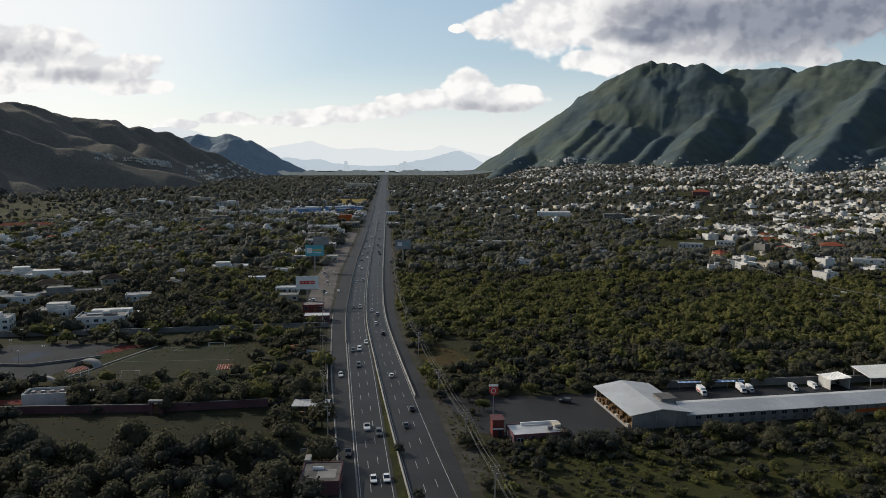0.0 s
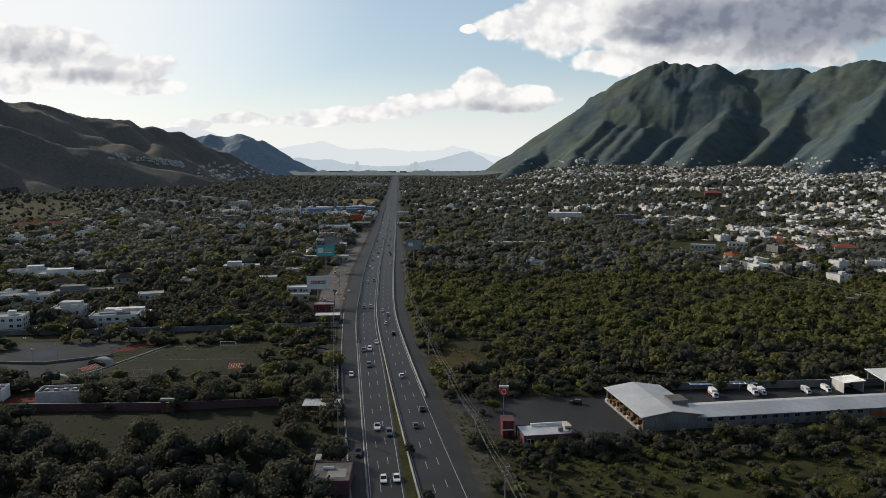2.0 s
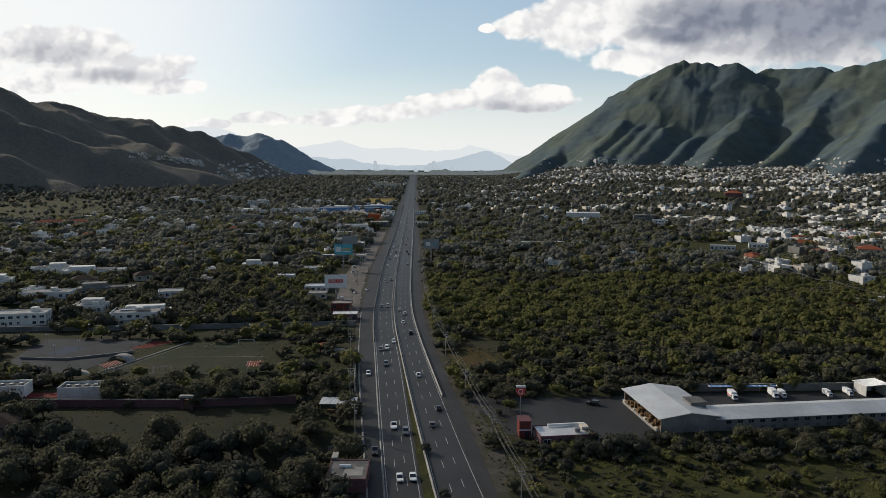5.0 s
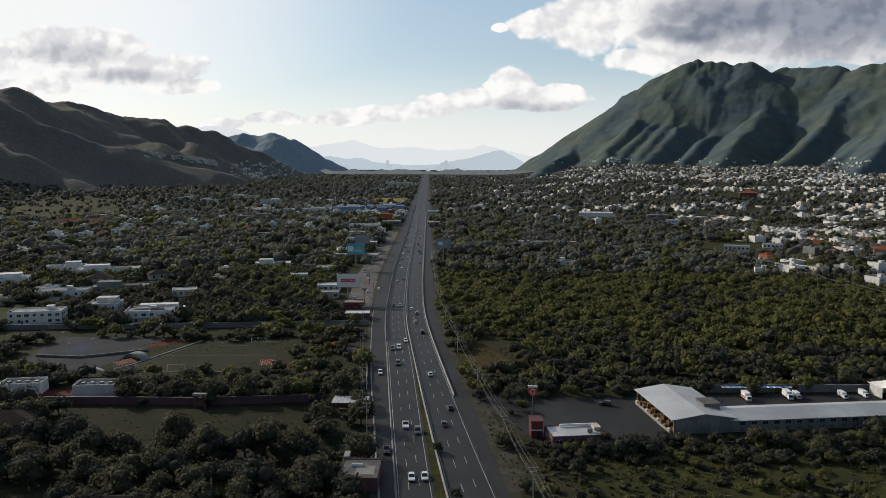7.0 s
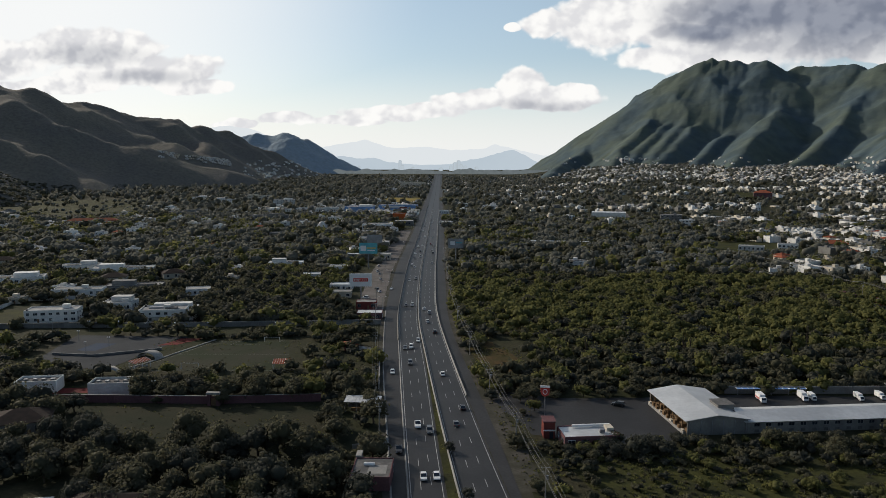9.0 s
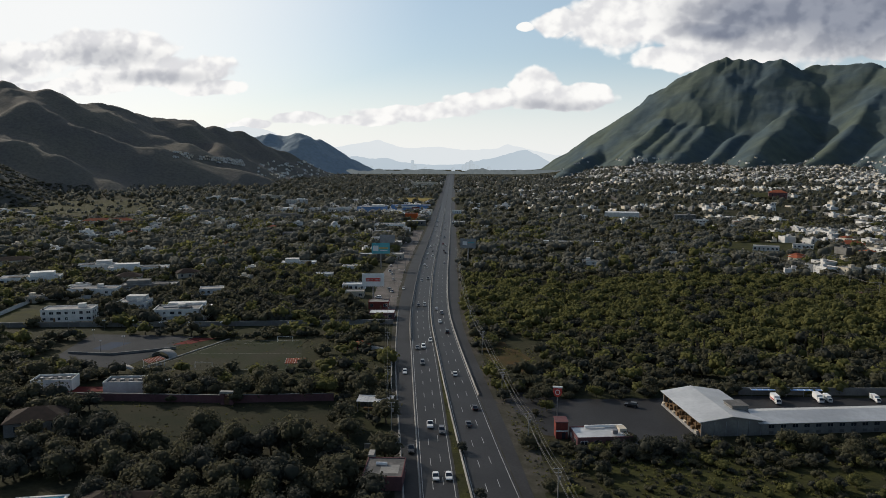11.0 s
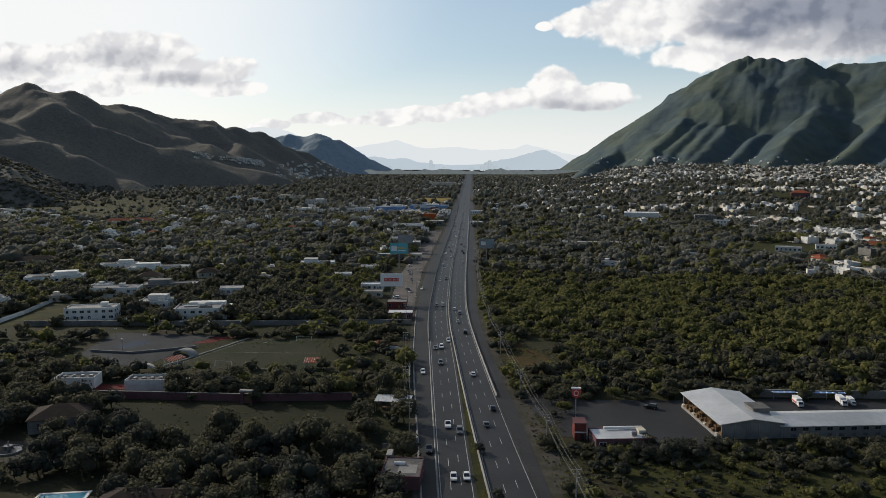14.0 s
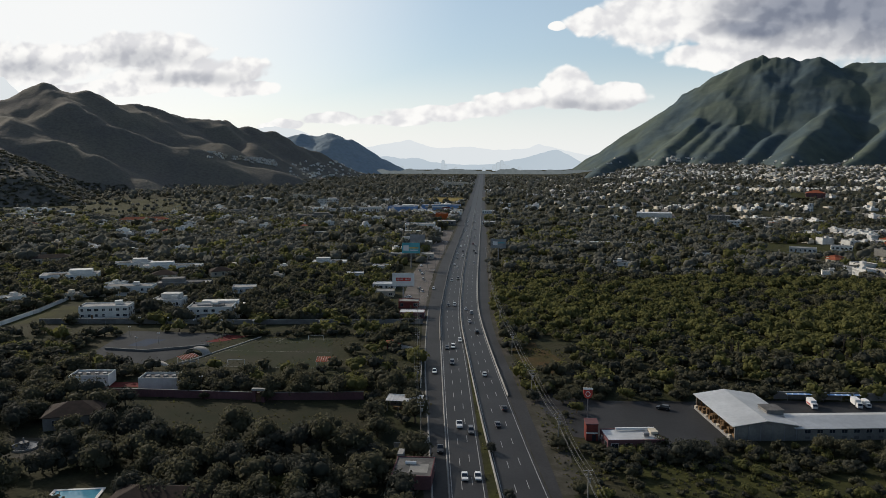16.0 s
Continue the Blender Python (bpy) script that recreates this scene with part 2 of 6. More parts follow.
M = {
    "soil": mat("dry_scrub_ground", (0.032, 0.036, 0.018), (0.052, 0.048, 0.030), 0.03, 0.6, 0.95, 0.3, stain=0.55),
    "lawn": mat("mown_grass", (0.026, 0.030, 0.018), (0.040, 0.038, 0.024), 0.06, 1.5, 0.95, 0.05, stain=0.5),
    "weeds": mat("weedy_grass", (0.056, 0.058, 0.020), (0.034, 0.036, 0.018), 0.10, 0.9, 0.95, 0.25, stain=0.6),
    "field": mat("worn_pitch", (0.032, 0.040, 0.022), (0.047, 0.046, 0.032), 0.05, 0.9, 0.95, stain=0.45),
    "clay": mat("red_clay", (0.15, 0.032, 0.03), (0.10, 0.032, 0.03), 0.15, 2.0, 0.9),
    "bare": mat("bare_earth", (0.085, 0.055, 0.026), (0.05, 0.05, 0.02), 0.09, 0.8, 0.95, 0.1, stain=0.45),
    "yellow": mat("dry_field", (0.25, 0.18, 0.05), (0.18, 0.15, 0.05), 0.02, 0.2, 0.95),
    "asphalt": mat("asphalt", (0.041, 0.041, 0.043), (0.032, 0.0325, 0.034), 0.05, 1.6, 0.52, 0.01, stain=0.35),
    "asphalt_old": mat("worn_asphalt", (0.042, 0.042, 0.044), (0.032, 0.032, 0.033), 0.06, 1.1, 0.6, 0.01, stain=0.4),
    "verge": mat("dusty_verge", (0.085, 0.078, 0.068), (0.046, 0.046, 0.032), 0.12, 1.3, 0.95, 0.05, stain=0.5),
    "paint": mat("road_paint", (0.46, 0.46, 0.45), (0.30, 0.30, 0.30), 0.4, 3.0, 0.7, stain=0.55),
    "yellow_paint": mat("yellow_paint", (0.55, 0.38, 0.06), (0.4, 0.3, 0.08), 0.4, 3.0, 0.7),
    "concrete": mat("concrete", (0.34, 0.33, 0.31), (0.24, 0.235, 0.225), 0.12, 1.5, 0.9, 0.02, stain=0.4),
    "barrier": mat("barrier_concrete", (0.36, 0.355, 0.34), (0.24, 0.235, 0.225), 0.15, 1.5, 0.9, stain=0.45),
    "white": mat("white_render", (0.70, 0.69, 0.66), (0.58, 0.57, 0.545), 0.25, 1.4, 0.85, spread=0.18, stain=0.2),
    "cream": mat("cream_render", (0.60, 0.54, 0.44), (0.50, 0.45, 0.37), 0.25, 1.4, 0.85, spread=0.2, stain=0.2),
    "grey_wall": mat("grey_block_wall", (0.22, 0.215, 0.20), (0.16, 0.155, 0.15), 0.2, 1.4, 0.9, spread=0.15, stain=0.35),
    "pink_wall": mat("pink_render", (0.17, 0.085, 0.09), (0.13, 0.07, 0.075), 0.2, 1.2, 0.9, stain=0.35),
    "brick": mat("red_render", (0.20, 0.055, 0.045), (0.15, 0.045, 0.04), 0.3, 2.0, 0.85),
    "orange": mat("orange_cladding", (0.55, 0.12, 0.03), (0.45, 0.1, 0.03), 0.1, 1.0, 0.7),
    "blue": mat("blue_cladding", (0.17, 0.30, 0.55), (0.14, 0.24, 0.42), 0.05, 0.6, 0.6),
    "roof": mat("flat_roof_screed", (0.36, 0.355, 0.34), (0.23, 0.225, 0.22), 0.2, 1.2, 0.9, spread=0.3, stain=0.5),
    "roof_dark": mat("bitumen_roof", (0.16, 0.155, 0.15), (0.10, 0.10, 0.10), 0.25, 1.3, 0.9, stain=0.5),
    "tile": mat("clay_roof_tile", (0.28, 0.085, 0.045), (0.2, 0.07, 0.045), 0.5, 3.0, 0.85, 0.03, spread=0.2),
    "metal": mat("galvanised_sheet", (0.62, 0.62, 0.61), (0.48, 0.48, 0.475), 0.07, 0.7, 0.45, metal=0.35, stain=0.25),
    "steel": mat("grey_steel", (0.30, 0.30, 0.31), (0.22, 0.22, 0.23), 0.4, 3.0, 0.5, metal=0.6),
    "pole": mat("concrete_pole", (0.30, 0.285, 0.26), (0.22, 0.21, 0.2), 0.4, 3.0, 0.85),
    "wood": mat("weathered_timber", (0.22, 0.14, 0.08), (0.15, 0.10, 0.06), 0.5, 4.0, 0.85),
    "cable": mat("cable", (0.16, 0.16, 0.155), (0.12, 0.12, 0.12), 0.5, 4.0, 0.6),
    "glass": mat("window_glass", (0.020, 0.028, 0.038), (0.03, 0.038, 0.05), 0.2, 1.0, 0.12, stain=0.1),
    "sign_red": mat("red_sign", (0.55, 0.05, 0.035), (0.48, 0.05, 0.04), 0.3, 2.0, 0.5),
    "sign_white": mat("white_sign", (0.75, 0.75, 0.74), (0.68, 0.68, 0.67), 0.2, 1.0, 0.5, stain=0.1),
    "sign_teal": mat("teal_sign", (0.06, 0.33, 0.40), (0.10, 0.42, 0.48), 0.15, 0.8, 0.5, stain=0.1),
    "sign_grey": mat("faded_sign", (0.30, 0.31, 0.32), (0.22, 0.23, 0.24), 0.15, 0.8, 0.6),
    "sign_yellow": mat("yellow_lettering", (0.65, 0.50, 0.16), None, 0.2, 1.0, 0.5),
    "tyre": mat("tyre_rubber", (0.02, 0.02, 0.02), None, 1.0, 6.0, 0.8),
    "rim": mat("wheel_rim", (0.45, 0.45, 0.46), None, 1.0, 6.0, 0.35, metal=0.8),
    "lamp": mat("headlamp_lens", (0.75, 0.75, 0.72), None, 1.0, 6.0, 0.2),
    "tail": mat("tail_lamp", (0.35, 0.02, 0.02), None, 1.0, 6.0, 0.25),
    "bark": mat("bark", (0.085, 0.068, 0.05), (0.06, 0.05, 0.04), 0.8, 5.0, 0.95),
    "leaf": mat("leaf", (0.092, 0.089, 0.056), (0.067, 0.066, 0.046), 0.11, 0.55, 0.75, through_light=0.36, stain=0.4),
    "leaf_bright": mat("bright_leaf", (0.140, 0.138, 0.050), (0.106, 0.108, 0.045), 0.07, 0.5, 0.75, through_light=0.40, stain=0.35),
    "leaf_dark": mat("dark_leaf", (0.062, 0.064, 0.050), (0.048, 0.050, 0.041), 0.1, 0.6, 0.75, through_light=0.25, stain=0.4),
    # leaf colour paled as by haze, for growth farther off
    "leaf_far": mat("hazy_leaf", (0.165, 0.163, 0.136), (0.124, 0.126, 0.106), 0.03, 0.2, 0.85, through_light=0.35, stain=0.35),
    "blossom": mat("red_blossom", (0.40, 0.02, 0.05), (0.25, 0.02, 0.04), 0.5, 2.0, 0.8, through_light=0.2),
    # haze is mixed into these hill colours: paled, and bluish farther off
    "slope": mat("hazy_wooded_slope", (0.138, 0.130, 0.118), (0.165, 0.153, 0.126), 0.006, 0.12, 0.95, 3.0, stain=0.45),
    "slope_haze_blue": mat("hazy_far_slope", (0.072, 0.102, 0.118), (0.098, 0.120, 0.098), 0.0035, 0.02, 0.95, 4.0, stain=0.40),
    "slope_mid": mat("hazy_distant_hill", (0.24, 0.30, 0.35), (0.26, 0.31, 0.34), 0.004, 0.05, 0.95, 5.0, stain=0.3),
    "court": mat("court_concrete", (0.058, 0.062, 0.067), (0.043, 0.047, 0.052), 0.08, 1.2, 0.9, stain=0.45),
    "tile_dark": mat("dark_roof_tile", (0.045, 0.032, 0.028), (0.03, 0.024, 0.022), 0.5, 3.0, 0.85, 0.03),
    "paving": mat("pale_paving", (0.17, 0.155, 0.145), (0.11, 0.102, 0.095), 0.1, 1.2, 0.9, stain=0.45),
    "water": mat("pool_water", (0.10, 0.30, 0.40), (0.08, 0.25, 0.36), 0.2, 1.0, 0.08),
    "blue_court": mat("blue_court", (0.03, 0.05, 0.09), (0.035, 0.05, 0.075), 0.2, 1.0, 0.8),
}
for key, colour in {"car_white": (0.72, 0.72, 0.72), "car_silver": (0.38, 0.39, 0.40), "car_black": (0.018, 0.018, 0.02), "car_grey": (0.10, 0.105, 0.11), "car_red": (0.30, 0.025, 0.02), "car_blue": (0.03, 0.06, 0.16)}.items():
    M[key] = mat(key, colour, colour, 0.5, 4.0, 0.28, stain=0.05)


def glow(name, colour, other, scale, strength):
    """A plain backdrop for far ridges and city: the bright haze is put into its glow."""
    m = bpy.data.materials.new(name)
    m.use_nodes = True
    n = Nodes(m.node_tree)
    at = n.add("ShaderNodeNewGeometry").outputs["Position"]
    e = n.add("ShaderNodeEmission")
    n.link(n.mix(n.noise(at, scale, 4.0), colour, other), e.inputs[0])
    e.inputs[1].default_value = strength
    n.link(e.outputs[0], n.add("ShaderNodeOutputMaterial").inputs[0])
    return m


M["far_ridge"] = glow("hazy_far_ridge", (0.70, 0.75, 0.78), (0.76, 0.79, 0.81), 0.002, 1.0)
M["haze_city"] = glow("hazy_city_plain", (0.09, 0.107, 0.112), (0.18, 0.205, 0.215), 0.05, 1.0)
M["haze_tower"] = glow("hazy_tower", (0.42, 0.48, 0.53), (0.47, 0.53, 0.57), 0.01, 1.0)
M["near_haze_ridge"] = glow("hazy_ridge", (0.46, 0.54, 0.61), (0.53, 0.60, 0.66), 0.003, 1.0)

# ---------------------------------------------------------------- mesh tools


class Shape:
    """Collects vertices and faces of one mesh."""

    def __init__(self):
        self.v, self.f = [], []

    def add(self, verts, faces):
        k = len(self.v)
        self.v += [tuple(p) for p in verts]
        self.f += [tuple(i + k for i in f) for f in faces]
        return self

    def box(self, x, y, z, w, d, h, turn=0.0, top=1.0):
        """A box whose base centre is at x, y, z; its top is scaled by top."""
        c, s = math.cos(turn), math.sin(turn)
        p = []
        for zz, k in ((z, 1.0), (z + h, top)):
            for a, b in ((-1, -1), (1, -1), (1, 1), (-1, 1)):
                px, py = a * w / 2 * k, b * d / 2 * k
                p.append((x + c * px - s * py, y + s * px + c * py, zz))
        return self.add(p, [(3, 2, 1, 0), (4, 5, 6, 7), (0, 1, 5, 4), (1, 2, 6, 5), (2, 3, 7, 6), (3, 0, 4, 7)])

    def tube(self, a, b, ra, rb=None, n=8, caps=True):
        a, b = Vector(a), Vector(b)
        rb = ra if rb is None else rb
        q = (b - a).to_track_quat("Z", "Y")
        ring = [q @ Vector((math.cos(2 * math.pi * i / n), math.sin(2 * math.pi * i / n), 0)) for i in range(n)]
        faces = [(i, (i + 1) % n, n + (i + 1) % n, n + i) for i in range(n)]
        if caps:
            faces += [tuple(reversed(range(n))), tuple(range(n, 2 * n))]
        return self.add([a + ra * r for r in ring] + [b + rb * r for r in ring], faces)

    def profile(self, pts, x0, x1, axis="x"):
        """A closed profile in the other two axes, pushed along one axis."""
        n = len(pts)
        put = (lambda s, p: (s, p[0], p[1])) if axis == "x" else (lambda s, p: (p[0], s, p[1]))
        return self.add([put(x0, p) for p in pts] + [put(x1, p) for p in pts], [tuple(range(n)), tuple(reversed(range(n, 2 * n)))] + [(i, n + i, n + (i + 1) % n, (i + 1) % n) for i in range(n)])

    def mesh(self, name, smooth=False):
        me = bpy.data.meshes.new(name)
        me.from_pydata(self.v, [], self.f)
        bm = bmesh.new()
        bm.from_mesh(me)
        bmesh.ops.recalc_face_normals(bm, faces=bm.faces)
        bm.to_mesh(me)
        bm.free()
        if smooth:
            me.polygons.foreach_set("use_smooth", [True] * len(me.polygons))
        return me


def part(name, shape, material, parent=None, label="", smooth=False):
    me = shape.mesh(name, smooth) if isinstance(shape, Shape) else shape
    if not me.materials:
        me.materials.append(M[material])
    ob = new(name, me)
    ob.parent = parent
    if label:
        tagged(ob, label)
    return ob


def thing(name, label, category, at=None, group="", kind=""):
    ob = new(name)
    ob.empty_display_size = 0.3
    if at is not None:
        ob.matrix_world = at
    return tagged(ob, label, category, group, kind)


def structure(name, shape, material, label, category="", smooth=False):
    return tagged(part(name, shape, material, None, "", smooth), label, category, "", "structure")


def smooth_step(x, a, b):
    t = np.clip((x - a) / (b - a), 0, 1)
    return t * t * (3 - 2 * t)


# ---------------------------------------------------------------- land


def land(x, y):
    """Height of the ground: a flat valley floor that rises gently far off, more so towards the mountain."""
    x, y = np.asarray(x, float), np.asarray(y, float)
    r, az = np.hypot(x, y), np.degrees(np.arctan2(x, y))
    z = 22 * (np.clip(r - 1000, 0, None) / 2500) ** 2
    z = z + 0.030 * np.clip(r - 1100, 0, None) * smooth_step(az, 1, 11) * (az < 100)
    return z + 0.012 * np.clip(r - 1500, 0, None) * smooth_step(-az, 12, 24) * (az > -110)


def lz(x, y):
    return float(land(x, y))


def grid_mesh(name, x, y, z, close=False, smooth=True):
    """A mesh from arrays of shape (rings, spokes)."""
    rows, cols = x.shape
    idx = np.arange(rows * cols).reshape(rows, cols)
    if close:
        a, b, c, d = idx[:-1], idx[1:], np.roll(idx[1:], -1, 1), np.roll(idx[:-1], -1, 1)
    else:
        a, b, c, d = idx[:-1, :-1], idx[1:, :-1], idx[1:, 1:], idx[:-1, 1:]
    quads = np.stack([a, d, c, b], -1).reshape(-1, 4)
    return raw_mesh(name, np.stack([x, y, z], -1).reshape(-1, 3), quads, smooth)


def raw_mesh(name, verts, quads, smooth=False, which=None):
    me = bpy.data.meshes.new(name)
    me.vertices.add(len(verts))
    me.vertices.foreach_set("co", np.ascontiguousarray(verts, np.float32).ravel())
    me.loops.add(quads.size)
    me.loops.foreach_set("vertex_index", np.ascontiguousarray(quads, np.int32).ravel())
    me.polygons.add(len(quads))
    me.polygons.foreach_set("loop_start", np.arange(0, quads.size, 4, dtype=np.int32))
    me.polygons.foreach_set("use_smooth", np.full(len(quads), smooth))
    if which is not None:
        me.polygons.foreach_set("material_index", np.ascontiguousarray(which, np.int32))
    me.update(calc_edges=True)
    return me


rad = np.concatenate([[0.5], np.geomspace(30, 5400, 110)])
ang = np.radians(np.arange(0, 360, 1.0))
RR, AA = np.meshgrid(rad, ang, indexing="ij")
gx, gy = RR * np.sin(AA) - 6, RR * np.cos(AA)
me = grid_mesh("ground", gx, gy, land(gx, gy), close=True)
structure("ground", me, "soil", "valley floor of dry scrub and thin grass", "ground")


TABLES = {}


def value_noise(x, y, cell, seed):
    """Smooth random field, two octaves short, for slopes."""
    if seed not in TABLES:
        TABLES[seed] = np.random.RandomState(seed).rand(64, 64)
    table = TABLES[seed]
    u, v = x / cell, y / cell
    i, j = np.floor(u).astype(int), np.floor(v).astype(int)
    fu, fv = u - i, v - j
    fu, fv = fu * fu * (3 - 2 * fu), fv * fv * (3 - 2 * fv)
    g = lambda a, b: table[a % 64, b % 64]
    return (g(i, j) * (1 - fu) + g(i + 1, j) * fu) * (1 - fv) + (g(i, j + 1) * (1 - fu) + g(i + 1, j + 1) * fu) * fv - 0.5


def ridge_land(az, r, ridges, soften, seed, rough, warp=170):
    """Height of a massif: crests and spurs that fall away to both sides. A ridge is (side slope, points of (bearing, slope of sight, distance))."""
    A, Rr = np.meshgrid(np.radians(az), r, indexing="ij")
    x, y = Rr * np.sin(A), Rr * np.cos(A)
    wx = x + warp * value_noise(x, y, 420, seed) + 0.45 * warp * value_noise(x, y, 150, seed + 1)
    wy = y + warp * value_noise(x, y, 420, seed + 2) + 0.45 * warp * value_noise(x, y, 150, seed + 3)
    best = np.full(x.shape, -400.0)
    for slope, pts in ridges:
        p = [(d * math.sin(radians(a)), d * math.cos(radians(a)), EYE_HEIGHT + s * d) for a, s, d in pts]
        crest = len(pts) > 6
        qx, qy = (x, y) if crest else (wx, wy)
        for (x0, y0, z0), (x1, y1, z1) in zip(p, p[1:]):
            ex, ey = x1 - x0, y1 - y0
            t = np.clip(((qx - x0) * ex + (qy - y0) * ey) / (ex * ex + ey * ey), 0, 1)
            d = np.hypot(qx - x0 - t * ex, qy - y0 - t * ey)
            h = z0 + t * (z1 - z0) - slope * (np.sqrt(d * d + 400) - 20)
            k = np.clip(0.5 + 0.5 * (h - best) / soften, 0, 1)
            best = best * (1 - k) + h * k + soften * k * (1 - k) * (0.0 if crest else 1.0)
    body = np.clip((best - land(x, y)) / 150, 0, 1)
    gully = 1 - 2 * np.abs(value_noise(wx, wy, 170, seed + 4))
    best = best + rough * body * ((gully - 0.75) * 60 + 34 * value_noise(wx, wy, 80, seed + 5) + 16 * value_noise(x, y, 34, seed + 6) + 8 * value_noise(x, y, 15, seed + 7))
    return x, y, best


CREST_EAST = [(2.0, -0.012, 4650), (3.4, 0.0015, 4600), (5.1, 0.023, 4550), (7.3, 0.042, 4500), (8.8, 0.065, 4450), (10.3, 0.079, 4400), (11.5, 0.098, 4380), (13.6, 0.120, 4350),
              (15.2, 0.1315, 4320), (15.45, 0.127, 4320), (15.7, 0.133, 4320), (16.2, 0.129, 4300), (16.6, 0.1335, 4300), (17.3, 0.132, 4300), (18.0, 0.125, 4300), (19.4, 0.128, 4250), (20.8, 0.1155, 4250), (21.6, 0.119, 4300),
              (24.8, 0.118, 4200), (25.8, 0.112, 4150), (27.0, 0.120, 4100), (29.3, 0.124, 4050), (31.0, 0.118, 4000), (34, 0.125, 3950), (39, 0.11, 3900), (46, 0.06, 3800)]
SPURS_EAST = []
rib_rng = random.Random(5)
crest_az, crest_tan, crest_far = [p[0] for p in CREST_EAST], [p[1] for p in CREST_EAST], [p[2] for p in CREST_EAST]
for i in range(22):
    a0 = 8.0 + i * 1.58 + rib_rng.uniform(-0.35, 0.35)
    lean, length, sag = rib_rng.uniform(4.5, 7.0) * min(1, a0 / 14), rib_rng.uniform(1150, 1550), rib_rng.uniform(1.0, 1.35)
    t0, r0 = float(np.interp(a0, crest_az, crest_tan)) - 0.002, float(np.interp(a0, crest_az, crest_far))
    if i % 3:
        t0, length = t0 * 0.86, length * 0.8
    SPURS_EAST.append((rib_rng.uniform(0.66, 0.88), [(a0 - lean * k, (t0 + 0.012) * (1 - k) ** sag - 0.012, r0 - length * k) for k in (0, 0.22, 0.46, 0.72, 1.0)]))
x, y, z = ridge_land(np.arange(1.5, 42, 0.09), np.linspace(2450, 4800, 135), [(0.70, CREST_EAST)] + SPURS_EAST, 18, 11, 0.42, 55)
structure("mountain_east", grid_mesh("mountain_east", x, y, z), "slope_haze_blue", "steep wooded mountain with rocky crest and spurs", "mountain")

CREST_WEST = [(-60, 0.05, 2500), (-50, 0.075, 2600), (-44, 0.055, 2650), (-40.5, 0.05, 2700), (-38.7, 0.062, 2750), (-37.0, 0.085, 2800), (-35.6, 0.0914, 2800), (-33.5, 0.091, 2800), (-31.8, 0.0755, 2850), (-29.2, 0.0686, 2950), (-26.5, 0.0592, 3050),
              (-24.1, 0.052, 3150), (-22.5, 0.0518, 3200), (-20.8, 0.0426, 3250), (-17.5, 0.0162, 3350), (-14.0, -0.012, 3450)]
SPURS_WEST = [(0.55, [(-38.6, 0.058, 2600), (-37.1, 0.042, 2350), (-35.1, 0.026, 2250), (-32.0, 0.002, 2150), (-27.9, -0.028, 2050), (-25.5, -0.045, 2000)]),
              (0.55, [(-35.6, 0.088, 2800), (-34.3, 0.068, 2600), (-31.2, 0.034, 2500), (-27.0, 0.0136, 2450), (-21.7, -0.009, 2400), (-19.5, -0.03, 2380)]),
              (0.55, [(-31.8, 0.074, 2850), (-29.0, 0.04, 2700), (-25.0, 0.018, 2650), (-20.5, 0.002, 2700)]),
              (0.5, [(-26.5, 0.058, 3050), (-23.0, 0.025, 2850), (-19.5, 0.004, 2850)]),
              (0.6, [(-47, 0.012, 2000), (-41, -0.006, 1800), (-37.5, -0.018, 1720), (-33.5, -0.042, 1620)]),
              (0.5, [(-44, 0.05, 2600), (-41.5, 0.03, 2200), (-38.9, 0.014, 2050), (-36.0, -0.012, 1900), (-33.0, -0.035, 1850)])]
x, y, z = ridge_land(np.arange(-52, -12, 0.1), np.linspace(1450, 3700, 140), [(0.6, CREST_WEST)] + SPURS_WEST, 45, 31, 0.42)
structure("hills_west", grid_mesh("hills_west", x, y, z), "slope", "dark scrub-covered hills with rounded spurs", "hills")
x, y, z = ridge_land(np.arange(-26, -8, 0.1), np.linspace(3700, 4650, 60), [(0.6, [(-25, 0.01, 4200), (-22, 0.02, 4200), (-20.5, 0.03, 4200), (-19.2, 0.037, 4200), (-17.5, 0.0415, 4200), (-16.6, 0.0442, 4200), (-14.8, 0.0316, 4250), (-12.2, 0.0074, 4300), (-10.4, -0.01, 4300)])], 40, 51, 0.5)
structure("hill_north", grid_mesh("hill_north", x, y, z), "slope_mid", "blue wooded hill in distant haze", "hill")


def far_wall(name, pts, dist, material, label, uneven=0.0022):
    az = np.arange(pts[0][0], pts[-1][0], 0.12)
    h = np.interp(az, [p[0] for p in pts], [p[1] for p in pts])
    h = h + uneven * value_noise(az * 30, az * 0 + 7, 22, 5) + 0.4 * uneven * value_noise(az * 30, az * 0 + 5, 9, 8) + 0.001 * value_noise(az * 30, az * 0 + 3, 7, 6)
    rr = np.stack([np.full_like(az, dist + d) for d in (-60, -25, 0, 40)])
    hh = np.stack([np.full_like(az, 0.0), EYE_HEIGHT + dist * (h * 0.6 - 0.004), EYE_HEIGHT + dist * h, np.full_like(az, 0.0)])
    a = np.radians(az)[None]
    structure(name, grid_mesh(name, rr * np.sin(a), rr * np.cos(a), hh), material, label, "mountains")


